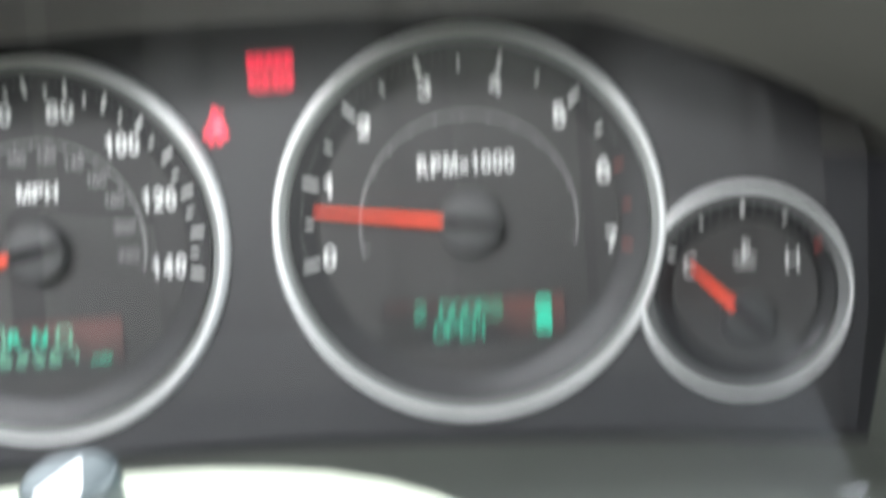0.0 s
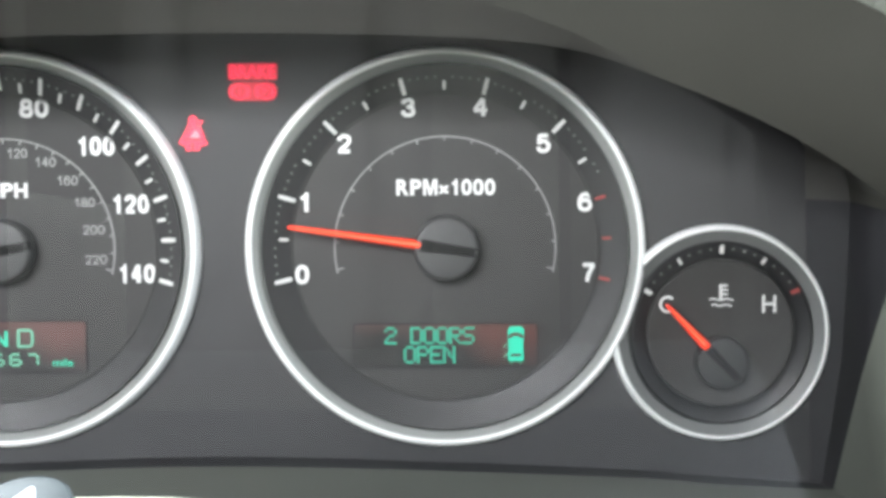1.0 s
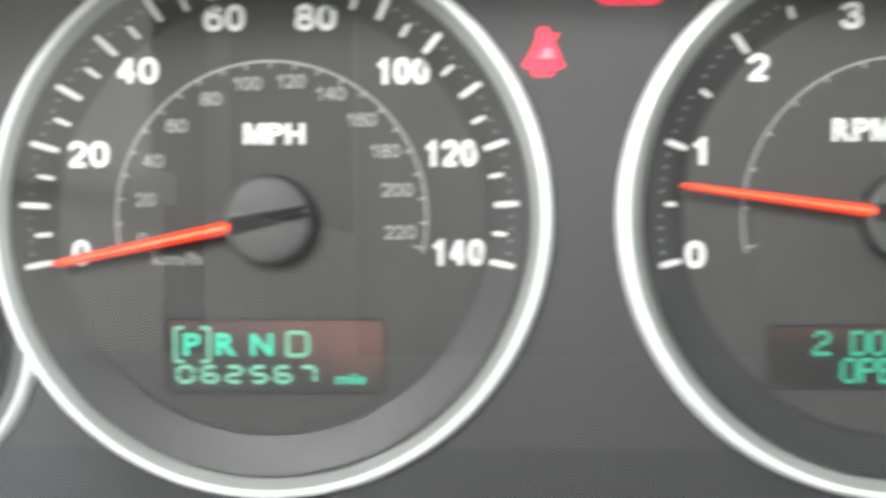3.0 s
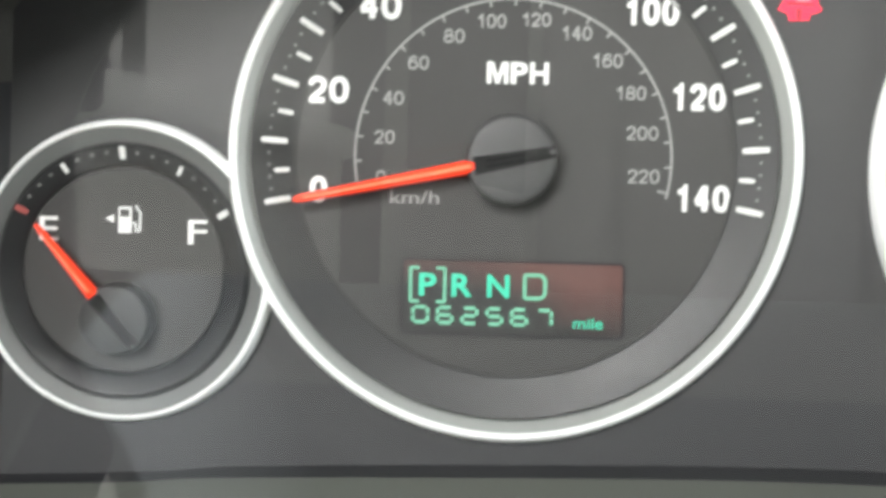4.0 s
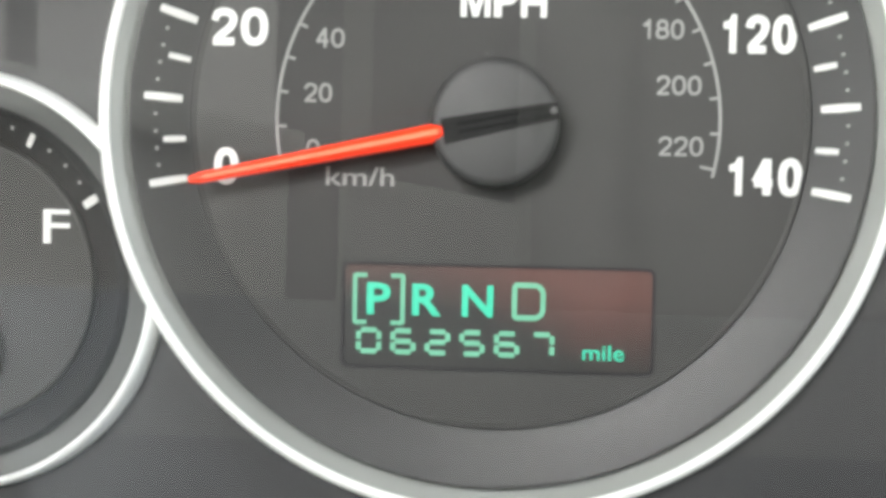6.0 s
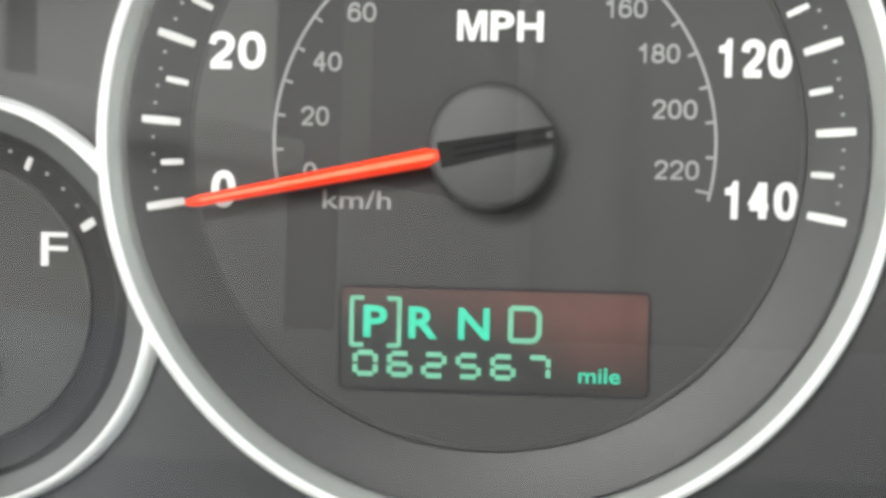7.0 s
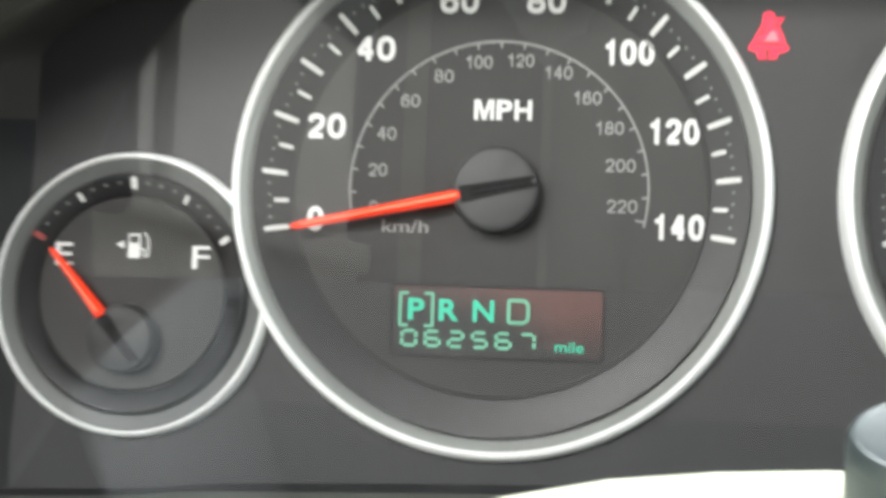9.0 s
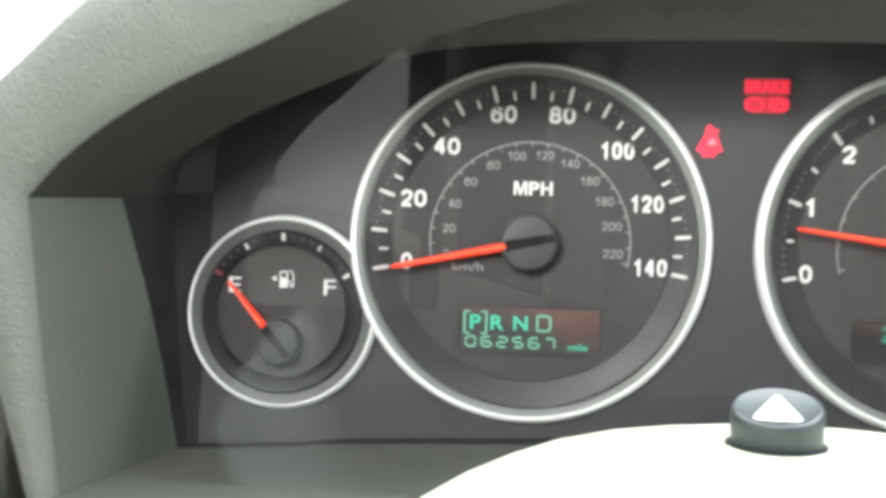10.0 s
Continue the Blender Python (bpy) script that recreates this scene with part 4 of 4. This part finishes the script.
# ---- dashboard and cabin round the driver's place ----
dash = thing("dashboard", (0.4, 0.05, -0.2), "taupe plastic dashboard body round the cluster hood", "dashboard")
part("top_pad", rbox(-0.66, 0.60, 0.03, 0.40, 0.10, 0.235, 0.02), TAUPE, dash)
part("side_panel", rbox(-1.06, -0.612, -0.085, 0.25, -0.20, 0.20, 0.01), TAUPE, dash)
part("knee_panel", rbox(-0.66, 0.60, -0.02, 0.30, -0.20, 0.10, 0.02), SMOOTH, dash)

def car_seat(name, x, label):
    seat = thing(name, (x, -0.62, -0.75), label, "seat")
    part("cushion", rbox(-0.25, 0.25, -0.15, 0.36, 0.12, 0.33, 0.05), SEAT, seat)
    part("back_panel", rbox(-0.155, 0.155, -0.26, -0.165, 0.30, 1.00, 0.02), SEAT, seat)
    part("back_shell", rbox(-0.23, 0.23, -0.32, -0.20, 0.25, 1.02, 0.03), SHELL, seat, "grey-brown backrest shell")
    for sx in (-1, 1):
        x0, x1 = sorted((sx * 0.155, sx * 0.160))
        part("seam", rbox(x0, x1, -0.26, -0.175, 0.34, 0.99, 0.003), STITCH, seat, "seam between panel and bolster")
        x0, x1 = sorted((sx * 0.159, sx * 0.26))
        part("bolster", rbox(x0, x1, -0.30, -0.13, 0.34, 0.98, 0.04), SEAT, seat)
    part("headrest", rbox(-0.13, 0.13, -0.31, -0.21, 1.04, 1.14, 0.04), SEAT, seat)
    for sx in (-1, 1):
        part("post", rbox(sx * 0.06 - 0.007, sx * 0.06 + 0.007, -0.27, -0.255, 0.98, 1.06, 0.003), SEAM, seat)
    return seat


car_seat("driver_seat", 0.0, "stone-brown leather driver seat with stitched side bolsters")
car_seat("passenger_seat", 0.86, "stone-brown leather passenger seat with stitched side bolsters")


def corner_piece(y0, y1, z0, r, x0, x1):
    """Fills the lower front corner of a window, hollowed to a radius."""
    pts = [(y1, z0), (y1, z0 + r), *[(y1 - r + r * math.cos(a), z0 + r - r * math.sin(a)) for a in np.linspace(0, math.pi / 2, 9)]]
    bm = bmesh.new()
    lines = [[bm.verts.new((x, y, z)) for y, z in pts] for x in (x0, x1)]
    bm.faces.new(lines[0])
    bm.faces.new(lines[1][::-1])
    for k in range(len(pts)):
        bm.faces.new((lines[0][k], lines[0][(k + 1) % len(pts)], lines[1][(k + 1) % len(pts)], lines[1][k]))
    return bm


tagged(part("cabin_floor", rbox(-0.62, 1.30, -2.0, 0.35, -0.86, -0.80, 0), CARPET, None, smooth=False), "beige carpeted car floor", "floor", kind="structure")
tagged(part("cabin_roof", rbox(-0.70, 1.40, -0.94, -0.34, 0.52, 0.56, 0), LINER, None, smooth=False), "pale blue-grey headliner over the front seats", "ceiling", kind="structure")
# The gap before this piece is added, unseen, to let daylight reach the cluster.
tagged(part("cabin_roof_rear", rbox(-0.70, 1.40, -2.05, -1.62, 0.52, 0.56, 0), LINER, None, smooth=False), "pale blue-grey headliner behind an added light gap in the roof", "ceiling", kind="structure")
tagged(part("wall_rear", rbox(-0.69, 1.37, -2.05, -2.0, -0.86, 0.52, 0), REAR, None, smooth=False), "plain pale rear wall of the cabin", "wall", kind="structure")
side = tagged(part("wall_driver_side", rbox(-0.68, -0.63, -2.05, 0.20, -0.86, 0.055, 0.01), DOOR, None, smooth=False), "pale stone-coloured door trim below the driver's windows", "wall", kind="structure")
# Unseen pillar, placed where the lens should reflect a dark stripe.
part("pillar", rbox(-0.66, -0.60, -0.97, -0.87, -0.10, 0.52, 0.008), BLACK, side, "unseen black pillar, set to reflect as a dark stripe in the lens")
part("pillar", rbox(-0.66, -0.60, -0.35, 0.10, 0.05, 0.268, 0.01), BLACK, side, "black mirror panel at the windshield pillar")
part("seal", rbox(-0.655, -0.603, -1.07, -0.972, 0.05, 0.52, 0.006), TRIM, side, "pale strip along the pillar")
part("sill", rbox(-0.655, -0.602, -0.872, -0.34, 0.05, 0.078, 0.006), DOOR, side, "window sill")
part("divider", rbox(-0.65, -0.605, -0.408, -0.403, 0.05, 0.28, 0.001), SHELL, side, "thin window divider")
part("corner", corner_piece(-0.44, -0.345, 0.074, 0.032, -0.65, -0.605), BLACK, side)
# Unseen pane, added without a shadow so the sun reaches the cluster.
part("sun_pane", rbox(-0.645, -0.640, -2.0, -1.072, 0.055, 0.519, 0), TINTED, side, "dark tinted side pane, added to let the sun in").visible_shadow = False
part("roof_rail", rbox(-0.66, -0.61, -0.972, -0.05, 0.275, 0.519, 0.01), LINER, side, "pale rail above the windows")
side = tagged(part("wall_passenger_side", rbox(1.30, 1.36, -2.05, 0.20, -0.86, 0.055, 0.01), SHELL, None, smooth=False), "dark grey-brown door trim below the passenger's windows", "wall", kind="structure")
part("sill", rbox(1.29, 1.35, -1.56, -0.20, 0.05, 0.20, 0.008), SHELL, side, "window sill")
# Stands at the rear corner, out of view, to darken a stripe of the reflection.
part("pillar", rbox(1.190, 1.245, -1.995, -1.90, -0.40, 0.375, 0.008), BLACK, side, "unseen black pillar, set to reflect as a dark stripe in the lens")
part("rear_trim", rbox(1.27, 1.33, -1.998, -1.56, 0.055, 0.519, 0.01), DOOR, side)
part("roof_rail", rbox(1.28, 1.34, -1.56, -0.20, 0.40, 0.519, 0.01), LINER, side, "pale rail above the windows")
tagged(part("backdrop", rbox(-0.75, -0.74, -1.02, 0.0, -0.3, 0.6, 0), HAZE, None, smooth=False), "plain pale sky beyond the driver's window", "backdrop", kind="structure")
tagged(part("backdrop", rbox(-6.0, 6.0, 4.0, 4.02, -1.2, 6.0, 0), SKY, None, smooth=False), "plain white sky beyond the windshield", "backdrop", kind="structure")
tagged(part("ground", rbox(-400, 400, -400, 400, -1.25, -1.20, 0), EARTH, None, smooth=False), "pale concrete ground outside the car", "ground", kind="structure")
strip = bar(bmesh.new(), -0.5057, 0.1276, -0.4527, 0.1795, 0.0022, 0.55, 0.552, 0.0006)
tagged(part("windshield_trim", strip, TAUPE, None, smooth=False), "thin grey seal along the windshield edge", "trim", kind="structure")
